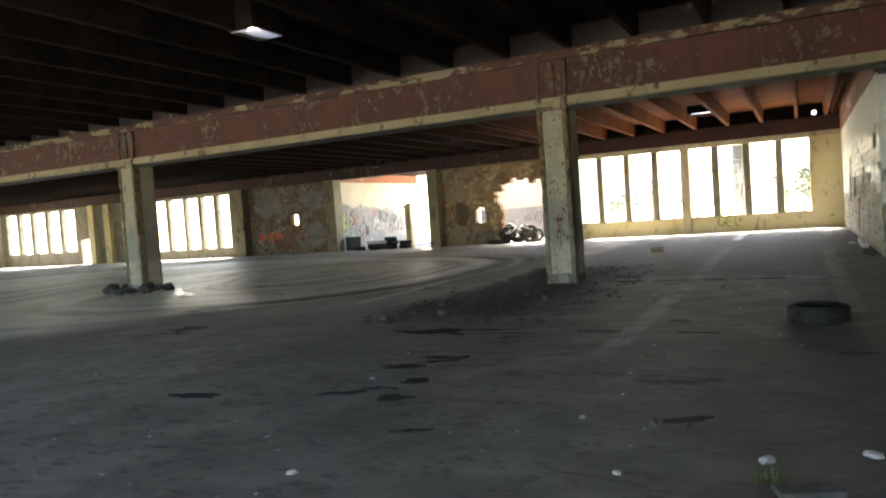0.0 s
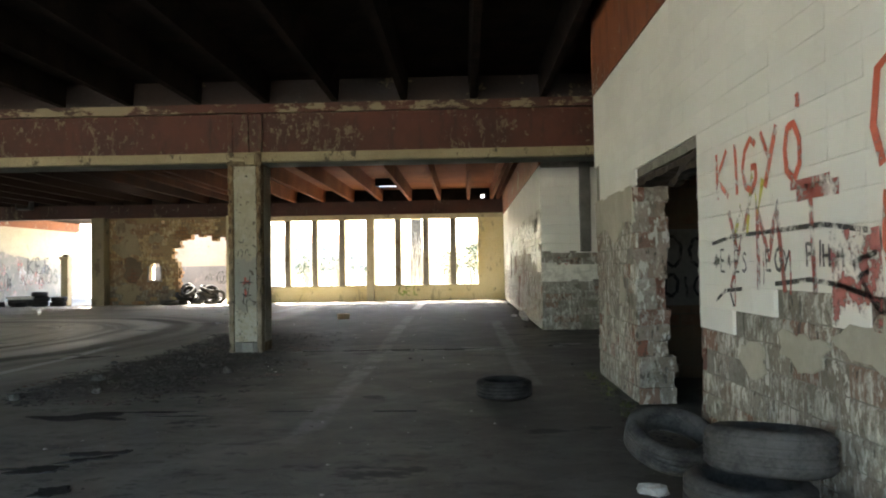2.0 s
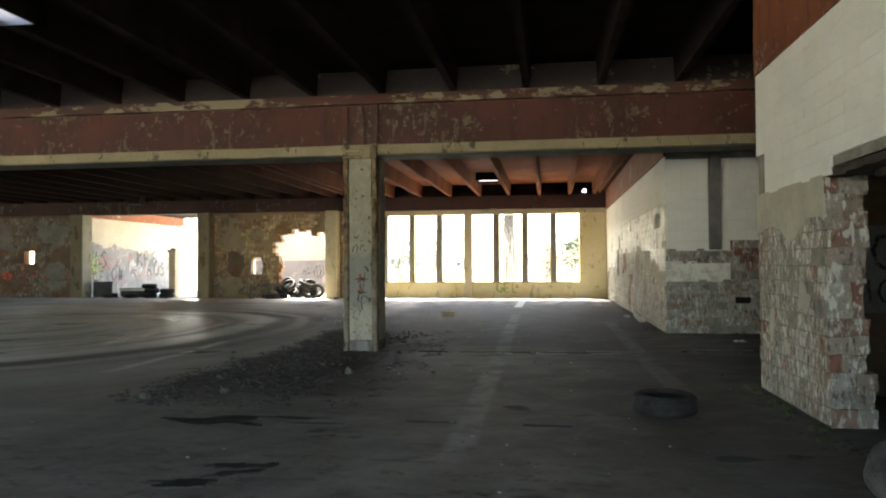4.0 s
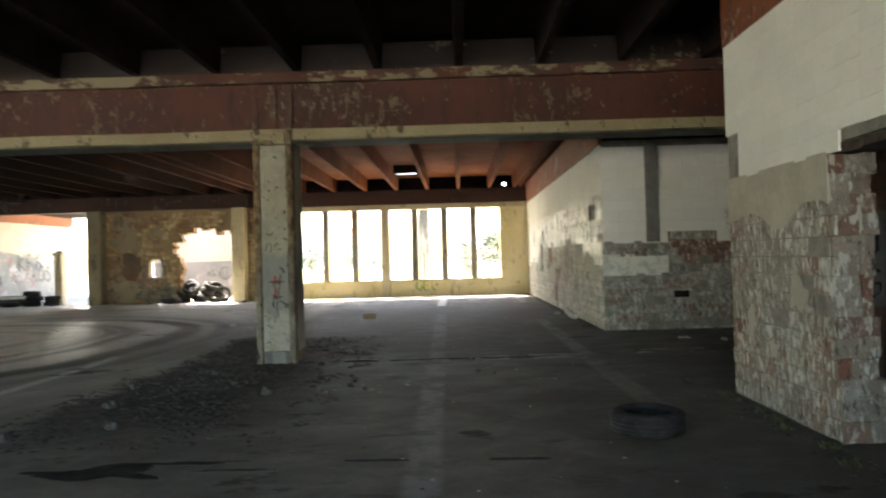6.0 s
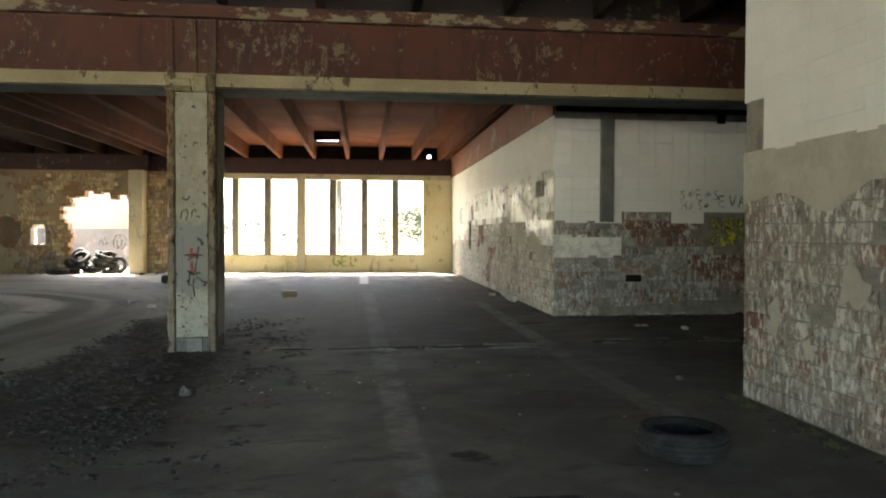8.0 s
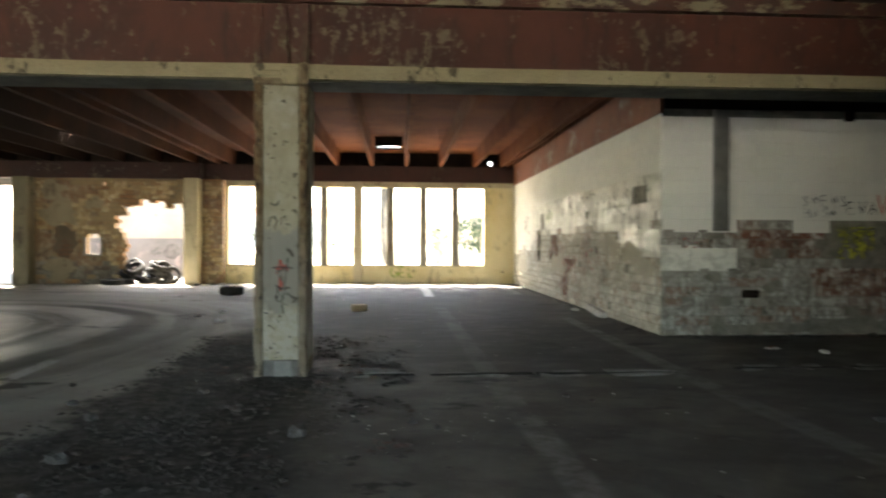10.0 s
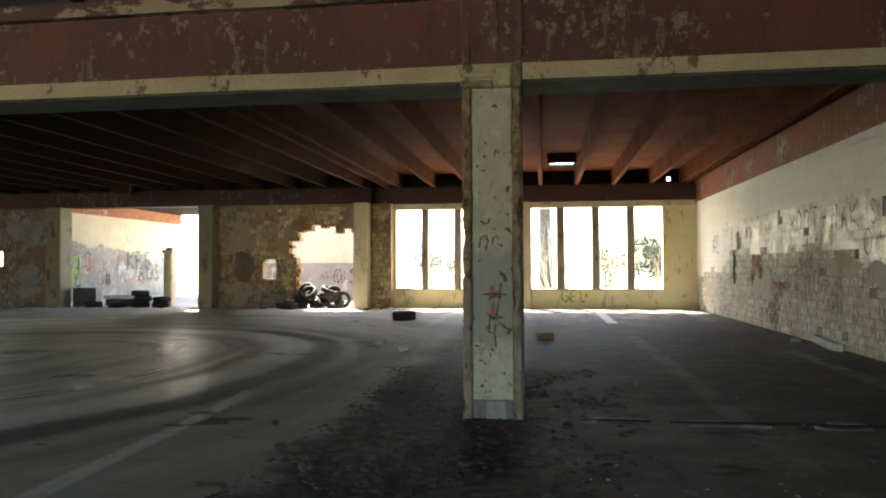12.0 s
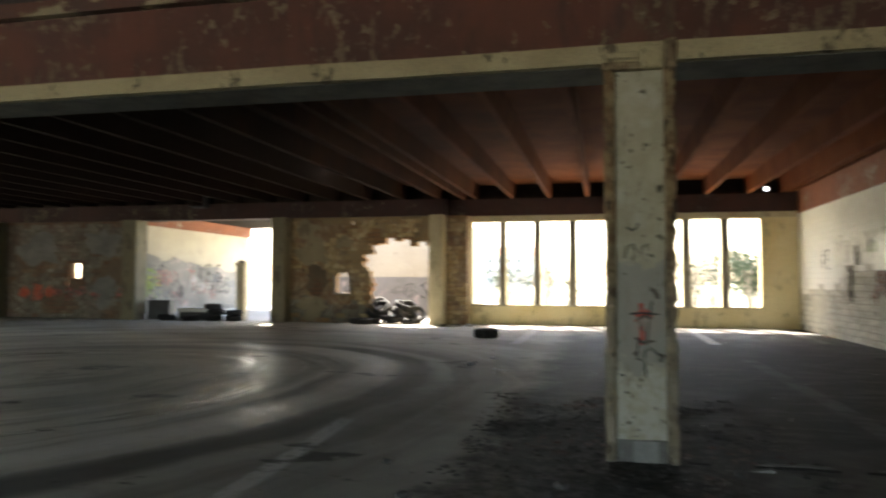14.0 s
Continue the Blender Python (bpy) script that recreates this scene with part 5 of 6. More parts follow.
part("base", rough_up(bevelled(boxes((-0.7, -0.36, 0.0, 0.55, 0.36, 0.255)), 0.04, 2), 0.03, 2.0), BLACK_PLASTIC, mat_thing, "dark base")

hopper = thing("speaker_box", "black box fixed under the beam of the open bay", "box", pose(-18.1, 30.98, 3.92))
part("body", bevelled(boxes((-0.30, -0.22, 0.0, 0.30, 0.135, 0.55)), 0.03, 2), BLACK_PLASTIC, hopper)
part("front", bevelled(boxes((-0.24, -0.24, 0.06, 0.24, -0.215, 0.49)), 0.01), SOOT_AND_SHADE, hopper, "sooty front")

blk = thing("loose_brick", "beige-brown brick lying on the floor", "brick", pose(-3.5, 21.45, 0, 0, 0, 24))
part("body", bevelled(boxes((-0.15, -0.08, 0, 0.15, 0.08, 0.14)), 0.012), CARDBOARD, blk)
slab = thing("fallen_slab", "white plaster slab fallen against the wall foot", "slab", pose(1.22, 20.6, 0, 0, -6, 92))
part("body", rough_up(bevelled(boxes((-0.48, -0.06, 0, 0.48, 0.06, 0.15)), 0.02), 0.02, 4.0), STONE_WHITE, slab)


for x, y, turn, mat, lab in ((2.35, 16.0, 20, SPRAY_PINK, "crumpled red and white wrapper on the floor"), (-8.9, 30.55, 50, FABRIC, "crumpled pale paper on the sunlit floor")):
    scrap = thing("litter", lab, "litter", pose(x, y, ground(x, y), 0, 0, turn), "scraps on the floor")
    bm = bmesh.new()
    bmesh.ops.create_grid(bm, x_segments=7, y_segments=5, size=0.5)
    for v in bm.verts:
        v.co = Vector((v.co.x * 0.18, v.co.y * 0.12, 0.022 + 0.03 * noise.noise(v.co * 6 + Vector((x, y, 0)))))
    g2 = bmesh.ops.solidify(bm, geom=bm.faces[:], thickness=0.003)
    part("sheet", bm, FABRIC, scrap)
    if mat is SPRAY_PINK:
        part("label", rough_up(boxes((-0.06, -0.03, 0.035, 0.03, 0.03, 0.045)), 0.015, 20.0, 2), RED_BAND, scrap, "red print")


def rock(bm, centre, size, rnd):
    m = bmesh.ops.create_icosphere(bm, subdivisions=2, radius=1.0)["verts"]
    s = Vector((size * rnd.uniform(0.7, 1.5), size * rnd.uniform(0.6, 1.1), size * rnd.uniform(0.4, 0.8)))
    q = Euler((0, 0, rnd.uniform(0, 6.28))).to_quaternion()
    off = Vector((rnd.uniform(0, 50), rnd.uniform(0, 50), 0))
    for v in m:
        c = v.co * (1 + 0.5 * noise.noise(v.co * 1.3 + off) + 0.22 * noise.noise(v.co * 3.5 + off))
        v.co = Vector(centre) + q @ Vector((c.x * s.x, c.y * s.y, c.z * s.z))


rnd = random.Random(11)
protos = []
for k in range(6):
    bm = bmesh.new()
    rock(bm, (0, 0, 0.32), 0.6, rnd)
    protos.append((mesh_of("stone", bm, STONE), None))
SPOTS = [(-3.45, 12.02, 0.12), (-5.2, 12.6, 0.1), (-4.9, 11.4, 0.12), (-4.1, 12.9, 0.08), (-5.6, 13.2, 0.1), (-2.6, 12.4, 0.06), (-2.4, 12.2, 0.05), (-4.4, 10.4, 0.12),
         (-5.1, 10.0, 0.11), (-1.1, 13.4, 0.06), (-0.9, 13.2, 0.05), (-4.6, 13.7, 0.09), (-3.3, 14.35, 0.07), (-6.0, 14.1, 0.06), (1.2, 12.2, 0.07), (1.3, 10.4, 0.06), (0.4, 5.7, 0.09),
         (0.1, 5.3, 0.05), (-0.4, 4.7, 0.05), (0.7, 4.9, 0.08), (-1.6, 5.4, 0.05), (1.1, 18.3, 0.08), (1.15, 23.6, 0.07), (-9.2, 30.3, 0.13), (-8.8, 30.6, 0.1), (-3.2, 30.9, 0.08),
         (-12.9, 30.8, 0.1), (-23.5, 30.8, 0.1), (-28.5, 30.6, 0.18), (-29.3, 30.9, 0.15), (-15.95, 14.3, 0.36), (-14.75, 14.4, 0.38), (-16.1, 14.9, 0.3), (-15.15, 14.25, 0.28), (-15.6, 14.15, 0.3), (-14.6, 14.9, 0.3), (-15.3, 14.0, 0.2), (-15.8, 14.6, 0.26), (-0.78, 6.05, 0.07), (-0.58, 6.1, 0.05), (3.3, 17.2, 0.1), (4.6, 17.2, 0.12), (2.6, 17.2, 0.08)]
for k, (x, y, s) in enumerate(SPOTS):
    ob = new("stone", protos[k % 6][0])
    ob.matrix_basis = pose(x, y, ground(x, y) - 0.012, 0, 0, 53 * k) @ Matrix.Diagonal((s, s, s, 1))
    tagged(ob, "broken lump of grey concrete on the floor", "stone", "loose stones")
bm = bmesh.new()
rock(bm, (0, 0, 0.3), 0.6, rnd)
lump = mesh_of("plaster_lump", bm, STONE_WHITE)
for k, (x, y, s) in enumerate(((-6.5, 20.4, 0.10), (-6.25, 21.4, 0.09), (-5.85, 19.45, 0.10), (-6.0, 19.9, 0.05), (0.84, 6.72, 0.10), (-0.16, 5.59, 0.055), (-0.82, 5.24, 0.03), (-2.46, 4.78, 0.035), (-1.24, 6.13, 0.03), (0.31, 5.8, 0.05), (-3.26, 6.85, 0.03), (1.05, 21.6, 0.1), (-8.4, 30.4, 0.14), (2.9, 15.7, 0.08))):
    ob = new("plaster_lump", lump)
    ob.matrix_basis = pose(x, y, ground(x, y) - 0.009, 0, 0, 71 * k) @ Matrix.Diagonal((s, s, s, 1))
    tagged(ob, "white lump of broken plaster on the floor", "plaster lump", "loose plaster")

# weeds and a flat stone near the wall foot
def build_weed(m, seed, blades):
    r = random.Random(seed)
    tuft = thing("weed_tuft", "small dry green weed growing from the floor", "weed", m, "weeds at the wall foot")
    bm = bmesh.new()
    for _ in range(blades):
        a, lean = r.uniform(0, 6.28), r.uniform(0.02, 0.09)
        b = Vector((r.gauss(0, 0.035), r.gauss(0, 0.035), -0.01))
        h = r.uniform(0.02, 0.075)
        side = Vector((-math.sin(a), math.cos(a), 0)) * 0.004
        mid = b + Vector((math.cos(a) * lean * 0.4, math.sin(a) * lean * 0.4, h * 0.7))
        tip = b + Vector((math.cos(a) * lean, math.sin(a) * lean, h))
        v = [bm.verts.new(p) for p in (b - side, b + side, mid + side, mid - side, tip)]
        bm.faces.new(v[:4])
        bm.faces.new((v[3], v[2], v[4]))
    part("foliage", bm, WEED, tuft)


for k, (x, y) in enumerate(((-0.14, 5.33), (1.25, 11.0), (1.30, 10.5), (1.22, 9.9), (1.28, 9.3), (1.2, 8.9), (1.30, 10.2), (1.26, 11.3))):
    build_weed(pose(x, y, ground(x, y)), 40 + k, 70 if k == 0 else 40)
plate = thing("flat_stone", "flat grey slab of broken concrete on the floor", "slab", pose(0.02, 5.22, 0.0, 0, 0, 25))
part("body", rough_up(bevelled(boxes((-0.14, -0.07, -0.01, 0.14, 0.07, 0.022)), 0.008), 0.012, 7.0), STONE, plate)

# fine rubble, thick beside the column and along the walls
def rubble_field(name, label, spots, seed, material):
    r = random.Random(seed)
    vs, fs = [], []
    for x, y, s in spots(r):
        n = len(vs)
        a = r.uniform(0, 6.28)
        tx, ty = r.uniform(-0.5, 0.5), r.uniform(-0.5, 0.5)
        for c in ((1, 0, 0.25), (0, 1, 0.1), (-1, 0.1, 0.3), (0.1, -1, 0), (tx, ty, 1), (0, 0, -0.6)):
            px, py, pz = (q * r.uniform(0.6, 1.3) * s for q in c)
            vs.append((x + px * math.cos(a) - py * math.sin(a), y + px * math.sin(a) + py * math.cos(a), pz * 0.42 - 0.004 + ground(x, y)))
        fs += [(n, n + 1, n + 4), (n + 1, n + 2, n + 4), (n + 2, n + 3, n + 4), (n + 3, n, n + 4), (n + 1, n, n + 5), (n + 2, n + 1, n + 5), (n + 3, n + 2, n + 5), (n, n + 3, n + 5)]
    me = bpy.data.meshes.new(name)
    me.from_pydata(vs, [], fs)
    me.materials.append(material)
    tagged(new(name, me), label, kind="stuff")


def heap_spots(r):
    for _ in range(14000):
        y = r.uniform(9.6, 17.6)
        x = r.uniform(-5.6, -2.6)
        fade = min(1.0, (y - 9.3) / 2.0, (17.9 - y) / 1.6)
        if noise.noise(Vector((x * 1.5, y * 1.5, 2))) + 0.5 * noise.noise(Vector((x * 5, y * 5, 8))) > r.uniform(-0.5, 0.35) + 0.45 * abs(x + 4.5) / 1.2 - 0.3 * fade:
            yield x, y, 0.006 + 0.05 * r.random() ** 4


def floor_spots(r):
    for _ in range(2600):
        yield r.uniform(-7, 1.3), r.uniform(1.5, 30), 0.004 + 0.016 * r.random() ** 5
    for _ in range(900):
        yield 1.36 - abs(r.gauss(0, 0.12)), r.uniform(17.6, 31.4), 0.01 + 0.03 * r.random() ** 3
    for _ in range(500):
        yield 1.38 - abs(r.gauss(0, 0.12)), r.uniform(4, 11.4), 0.01 + 0.035 * r.random() ** 3
    for _ in range(500):
        yield r.uniform(1.4, 7), 17.45 - abs(r.gauss(0, 0.15)), 0.012 + 0.05 * r.random() ** 3
    for _ in range(900):
        yield r.uniform(-27, 1.3), 31.2 - abs(r.gauss(0, 0.35)), 0.012 + 0.05 * r.random() ** 3


rubble_field("rubble", "dark gravel and crushed rubble beside the column", heap_spots, 21, RUBBLE)
rubble_field("grit", "scattered grit and crumbs on the floor", floor_spots, 22, RUBBLE)


def crumb_spots(r):
    for _ in range(1500):
        x, y = r.uniform(-7, 1.3), 2.5 + 28 * r.random() ** 1.3
        if noise.noise(Vector((x * 0.7, y * 0.7, 6))) > r.uniform(-0.4, 0.5):
            yield x, y, 0.004 + 0.017 * r.random() ** 4
    for _ in range(50):
        yield r.gauss(-2.3, 0.5), r.gauss(12.4, 0.6), 0.005 + 0.02 * r.random() ** 3
    for _ in range(420):
        yield r.uniform(-13.0, 1.2), r.uniform(29.3, 31.3), 0.008 + 0.05 * r.random() ** 3
    for _ in range(70):
        yield r.gauss(-9.0, 0.5), r.gauss(30.4, 0.25), 0.02 + 0.07 * r.random() ** 2


rubble_field("crumbs", "pale plaster crumbs scattered on the floor", crumb_spots, 23, STONE_WHITE)


def blob(place, cu, cv, ru, rv, seed, steps=26, rough=0.45):
    """A flat irregular patch."""
    bm = bmesh.new()
    ring = []
    for k in range(steps):
        a = 2 * math.pi * k / steps
        r = 1 + rough * 1.6 * noise.noise(Vector((math.cos(a) * 1.6, math.sin(a) * 1.6, seed))) + rough * 0.5 * noise.noise(Vector((math.cos(a) * 6, math.sin(a) * 6, seed + 9)))
        ring.append((cu + ru * r * math.cos(a), cv + rv * r * math.sin(a)))
    low = [bm.verts.new(place(u, v, 0)) for u, v in ring]
    top = [bm.verts.new(place(cu + (u - cu) * 0.97, cv + (v - cv) * 0.97, 1)) for u, v in ring]
    bm.faces.new(top)
    for k in range(steps):
        bm.faces.new((low[k], low[(k + 1) % steps], top[(k + 1) % steps], top[k]))
    return bm


def flat_on_floor():
    return lambda u, v, k: (u, v, ground(u, v) - 0.024 + 0.03 * k)


STAINS = [(-3.75, 9.05, 0.55, 0.28), (-3.35, 9.25, 0.5, 0.06), (-3.2, 7.32, 0.28, 0.14), (-3.0, 7.55, 0.16, 0.09), (-3.18, 6.36, 0.2, 0.11), (-3.0, 6.55, 0.14, 0.09), (-2.74, 6.28, 0.17, 0.12), (-2.84, 6.82, 0.13, 0.14),
          (-3.08, 7.72, 0.17, 0.10), (-2.82, 7.78, 0.08, 0.08), (-2.9, 9.05, 0.3, 0.04), (-0.9, 9.2, 0.2, 0.03), (-1.95, 9.23, 0.22, 0.025),
          (-4.5, 6.0, 0.3, 0.12), (-0.62, 6.22, 0.12, 0.08), (-2.2, 5.6, 0.15, 0.05)]
for k, (x, y, ru, rv) in enumerate(STAINS):
    bm = blob(flat_on_floor(), x, y, ru * 0.85, rv * 0.48, 3.1 * k, 40, 0.75)
    bmesh.ops.rotate(bm, cent=(x, y, 0), matrix=Matrix.Rotation(0.35 + 0.3 * math.sin(k * 2.3) if y < 8.5 else 0.0, 3, "Z"), verts=bm.verts[:])
    tagged(part("oil_stain", bm, OIL), "thin black oil stain soaked into the floor", "stain", "stains on the floor")


def on_x(at):
    return lambda u, v, k: (at - 0.007 * k, u, v)


def on_y(at):
    return lambda u, v, k: (u, at - 0.008 * k, v)


for k, (u, v, ru, rv) in enumerate(((10.0, 1.05, 0.16, 0.12), (10.9, 0.75, 0.08, 0.14), (10.45, 0.55, 0.07, 0.08), (6.6, 0.78, 0.2, 0.1), (6.0, 0.92, 0.25, 0.1), (5.3, 1.0, 0.3, 0.1), (4.6, 0.8, 0.2, 0.12))):
    part("plaster", blob(on_x(1.402), u, v, ru, rv, 1.7 * k), PLASTER_OLD, wall_n)
for k, (u, v, ru, rv) in enumerate(((19.0, 1.25, 0.55, 0.16), (20.3, 1.4, 0.6, 0.18), (22.6, 1.5, 0.5, 0.14), (18.2, 1.05, 0.4, 0.2), (24.5, 0.9, 0.7, 0.3), (29.5, 0.8, 0.8, 0.3))):
    part("plaster", blob(on_x(1.362), u, v, ru, rv, 2.3 * k), PLASTER_OLD, wall_r)
for k, (u, v, ru, rv) in enumerate(((3.2, 0.75, 0.2, 0.08), (2.2, 0.9, 0.15, 0.08), (4.6, 0.16, 0.9, 0.12), (3.0, 0.1, 0.7, 0.1))):
    part("plaster", blob(on_y(17.50), u, v, ru, rv, 1.3 * k), MORTAR, wall_c)
# Thin dark plate drawn for the shade where a brick is missing.
part("vent_hole", boxes((2.66, 17.494, 0.58, 2.94, 17.499, 0.70)), SOOT_AND_SHADE, wall_c, "dark plate for the shade of a missing brick")
for k, (u, v, ru, rv) in enumerate(((-13.9, 2.35, 0.65, 0.38), (-14.2, 3.1, 0.4, 0.3), (-12.9, 2.7, 0.3, 0.25), (-13.9, 0.5, 0.6, 0.35))):
    part("plaster", blob(on_y(31.268), u, v, ru, rv, 1.9 * k), PLASTER_FAR, wall_a, "patch of old plaster")
part("slot_frame", boxes((-13.20, 31.255, 0.93, -12.61, 31.30, 0.99), (-13.20, 31.255, 0.99, -13.14, 31.30, 1.57), (-12.67, 31.255, 0.99, -12.61, 31.30, 1.57)), COLUMN_GREY, wall_a, "grey frame of the slot")
part("bare_brick", blob(on_y(31.268), -13.85, 1.35, 0.42, 0.5, 5.0), BRICK_FAR_RED, wall_a, "zone of red brick")
for k, (u, v, ru, rv) in enumerate(((-24.8, 2.5, 1.0, 0.5), (-22.2, 2.8, 0.7, 0.4), (-22.0, 1.0, 0.6, 0.5))):
    part("plaster", blob(on_y(31.264), u, v, ru, rv, 2.9 * k), DIM_PLASTER, wall_b, "patch of old plaster")

# sprayed writing on the doorway wall
def near_wall(y0, z0):
    return lambda u, v: (1.388, y0 - u, z0 + v)


lettering(wall_n, "KIGYO", SPRAY_RED, 0.305, 0.042, near_wall(7.08, 1.75), "red sprayed word")
bm = bmesh.new()
ribbon(bm, [(0, 0), (0.01, 0.03), (0.0, 0.07)], 0.045, near_wall(5.96, 2.10))
part("spray_lettering", bm, SPRAY_RED, wall_n, "red sprayed accent")
lettering(wall_n, "YMT", SPRAY_RED_WORN, 0.49, 0.040, near_wall(6.92, 1.19), "red sprayed letters")
bm = bmesh.new()
ribbon(bm, [(0, 0), (0.15, 0.005), (0.40, 0.0)], 0.075, near_wall(5.99, 1.675))
for u, z0, z1 in ((0.10, 0.30, -0.12), (0.52, 0.2, 0.02), (0.84, 0.2, -0.02), (1.08, 0.2, 0.0)):
    ribbon(bm, [(u, z0), (u + 0.006, (z0 + z1) / 2), (u, z1)], 0.018, near_wall(6.92, 1.20))
part("spray_lettering", bm, SPRAY_RED_WORN, wall_n, "red sprayed runs")
bm = bmesh.new()
for k in range(7):
    ribbon(bm, [(0.055 * k, 0.42 - 0.03 * (k % 2)), (0.055 * k + 0.02, 0.2), (0.055 * k + 0.005, 0.05 * (k % 3))], 0.06, near_wall(5.66, 1.06))
part("spray_lettering", bm, SPRAY_PINK, wall_n, "faded red sprayed patch")
bm = bmesh.new()
for pts in ([(0.0, 0.0), (-0.06, 0.16), (-0.02, 0.38), (0.07, 0.42), (0.12, 0.3)], [(0.02, -0.1), (0.0, -0.3), (0.05, -0.5), (0.14, -0.42)], [(0.0, -0.62), (0.08, -0.56), (0.05, -0.8), (0.14, -0.86)]):
    ribbon(bm, pts, 0.05, near_wall(5.26, 1.72))
part("spray_lettering", bm, SPRAY_RED, wall_n, "red sprayed strokes")
bm = bmesh.new()
for pts in ([(0, -0.03), (0.35, 0.005), (0.96, 0.01), (1.45, 0.015), (1.82, -0.03)], [(0.05, -0.40), (0.22, -0.33), (0.49, -0.31)], [(0.3, -0.34), (0.36, -0.42)], [(0.94, -0.27), (1.32, -0.24), (1.6, -0.26), (1.83, -0.30)],
            [(1.88, -0.12), (1.70, -0.16), (1.73, -0.22), (1.82, -0.2)], [(1.70, -0.16), (1.86, -0.34), (1.95, -0.37), (1.97, -0.30)]):
    ribbon(bm, pts, 0.024, near_wall(7.2, 1.50))
part("spray_lettering", bm, SPRAY_BLACK, wall_n, "black sprayed lines")
lettering(wall_n, "~E~ES", SPRAY_BLACK, 0.125, 0.016, near_wall(7.16, 1.29), "black sprayed word")
lettering(wall_n, "EGY", SPRAY_BLACK, 0.115, 0.018, near_wall(6.36, 1.30), "black sprayed word")
lettering(wall_n, "PIHA", SPRAY_BLACK, 0.115, 0.018, near_wall(5.90, 1.32), "black sprayed word")
bm = bmesh.new()
ribbon(bm, [(0, 0.05), (0.12, 0.25), (0.2, 0.1), (0.3, 0.42), (0.36, 0.2), (0.44, 0.38)], 0.05, near_wall(6.82, 1.42))
part("spray_lettering", bm, SPRAY_YELLOW, wall_n, "yellow sprayed strokes")


def east(y0, z0):
    return lambda u, v: (1.345, y0 - u, z0 + v)


for y0, z0, txt, size, width, mat in ((22.75, 2.0, "MOOTI-NAK", 0.42, 0.04, SPRAY_FADED), (19.35, 2.02, "IS", 0.36, 0.035, SPRAY_FADED), (18.6, 2.05, "/H", 0.46, 0.04, SPRAY_FADED), (19.4, 1.55, "O~#", 0.42, 0.03, SPRAY_FADED), (24.4, 2.05, "A~", 0.35, 0.03, SPRAY_FADED),
                                      (21.9, 1.72, "~/~A", 0.26, 0.022, SPRAY_FADED), (25.9, 2.1, "~#", 0.3, 0.025, SPRAY_FADED), (29.3, 1.75, "#E", 0.5, 0.05, SPRAY_FADED), (25.9, 1.95, "~~", 0.35, 0.06, SPRAY_GREEN), (24.0, 0.7, "~#~", 0.5, 0.06, SPRAY_PINK), (22.0, 0.85, "~O~", 0.5, 0.06, SPRAY_PINK)):
    lettering(wall_r, txt, mat, size, width, east(y0, z0), "sprayed scrawl")
# Nothing is cut here: a dark plate gives the slot's shade.
part("slot", boxes((1.352, 26.95, 0.95, 1.362, 27.12, 1.72)), SOOT_AND_SHADE, wall_r, "dark plate for the shade of a chased slot")


def recess(x0, z0):
    return lambda u, v: (x0 + u, 17.478, z0 + v)


for x0, z0, txt, size, width, mat in ((3.62, 2.02, "S~E~S", 0.17, 0.014, SPRAY_BLACK), (3.66, 1.84, "H/S~", 0.15, 0.012, SPRAY_BLACK), (4.35, 1.9, "EVA", 0.2, 0.02, SPRAY_BLACK), (4.85, 1.9, "V/", 0.3, 0.03, SPRAY_RED), (5.4, 1.84, "KOSKE", 0.13, 0.016, SPRAY_PINK),
                                      (4.45, 1.42, "ABOO".replace("B", "P"), 0.26, 0.022, SPRAY_BLACK), (5.3, 1.1, "#~#", 0.5, 0.12, SPRAY_PINK), (1.7, 1.36, "OS", 0.16, 0.02, SPRAY_PINK)):
    lettering(wall_c, txt, mat, size, width, recess(x0, z0), "sprayed scrawl")
bm = bmesh.new()
for k in range(9):
    ribbon(bm, [(0.06 * k, 0.5), (0.06 * k + 0.02, 0.25), (0.06 * k, 0.06 * (k % 3))], 0.09, recess(4.25, 1.2))
part("spray_lettering", bm, SPRAY_YELLOW, wall_c, "yellow sprayed patch")
for x0, mat in ((-25.7, SPRAY_RED), (-24.3, SPRAY_PINK), (-22.6, SPRAY_PINK)):
    lettering(wall_b, "~#~", mat, 0.6, 0.12, lambda u, v, x0=x0: (x0 + u, 31.262, 0.6 + v), "red sprayed scrawl")

# ---- tiles and bricks ----
def n_tile(u, z):
    if u > 9.35:
        low = 2.04 + (0.42 if u > 11.2 else 0.0) + 0.10 * (u > 10.6)
        return TILE_PAINTED if z > low else None
    if u > 7.42:
        return TILE_PAINTED if z > 2.2 else None
    low = 0.86 + 0.12 * (u < 6.86) if u > 6.68 else 1.15 + stepped(u, 1.0, 0.16, 0.3)
    return TILE_PAINTED if z > low else None


def n_brick(u, z):
    if 7.44 < u < 9.49:
        return None
    if u > 9.3:
        if z > 2.0 or (z > 1.72 + 0.2 * noise.noise(Vector((0, u * 1.6, 4))) and u < 11.1):
            return None
    elif z > 1.35 or n_tile(u, z) is not None:
        return None
    k = noise.noise(Vector((u * 1.1, z * 1.4, 7)))
    return BRICK_RED if k > 0.30 and noise.noise(Vector((u * 5, z * 9, 3))) > -0.1 else BRICK_WASHED


clad(wall_n, "brick", "x", 1.437, 3.6, 11.4, 0.0, 2.55, 0.27, 0.15, 0.007, 0.026, n_brick, True, 8.5, 0.10, 0.2)
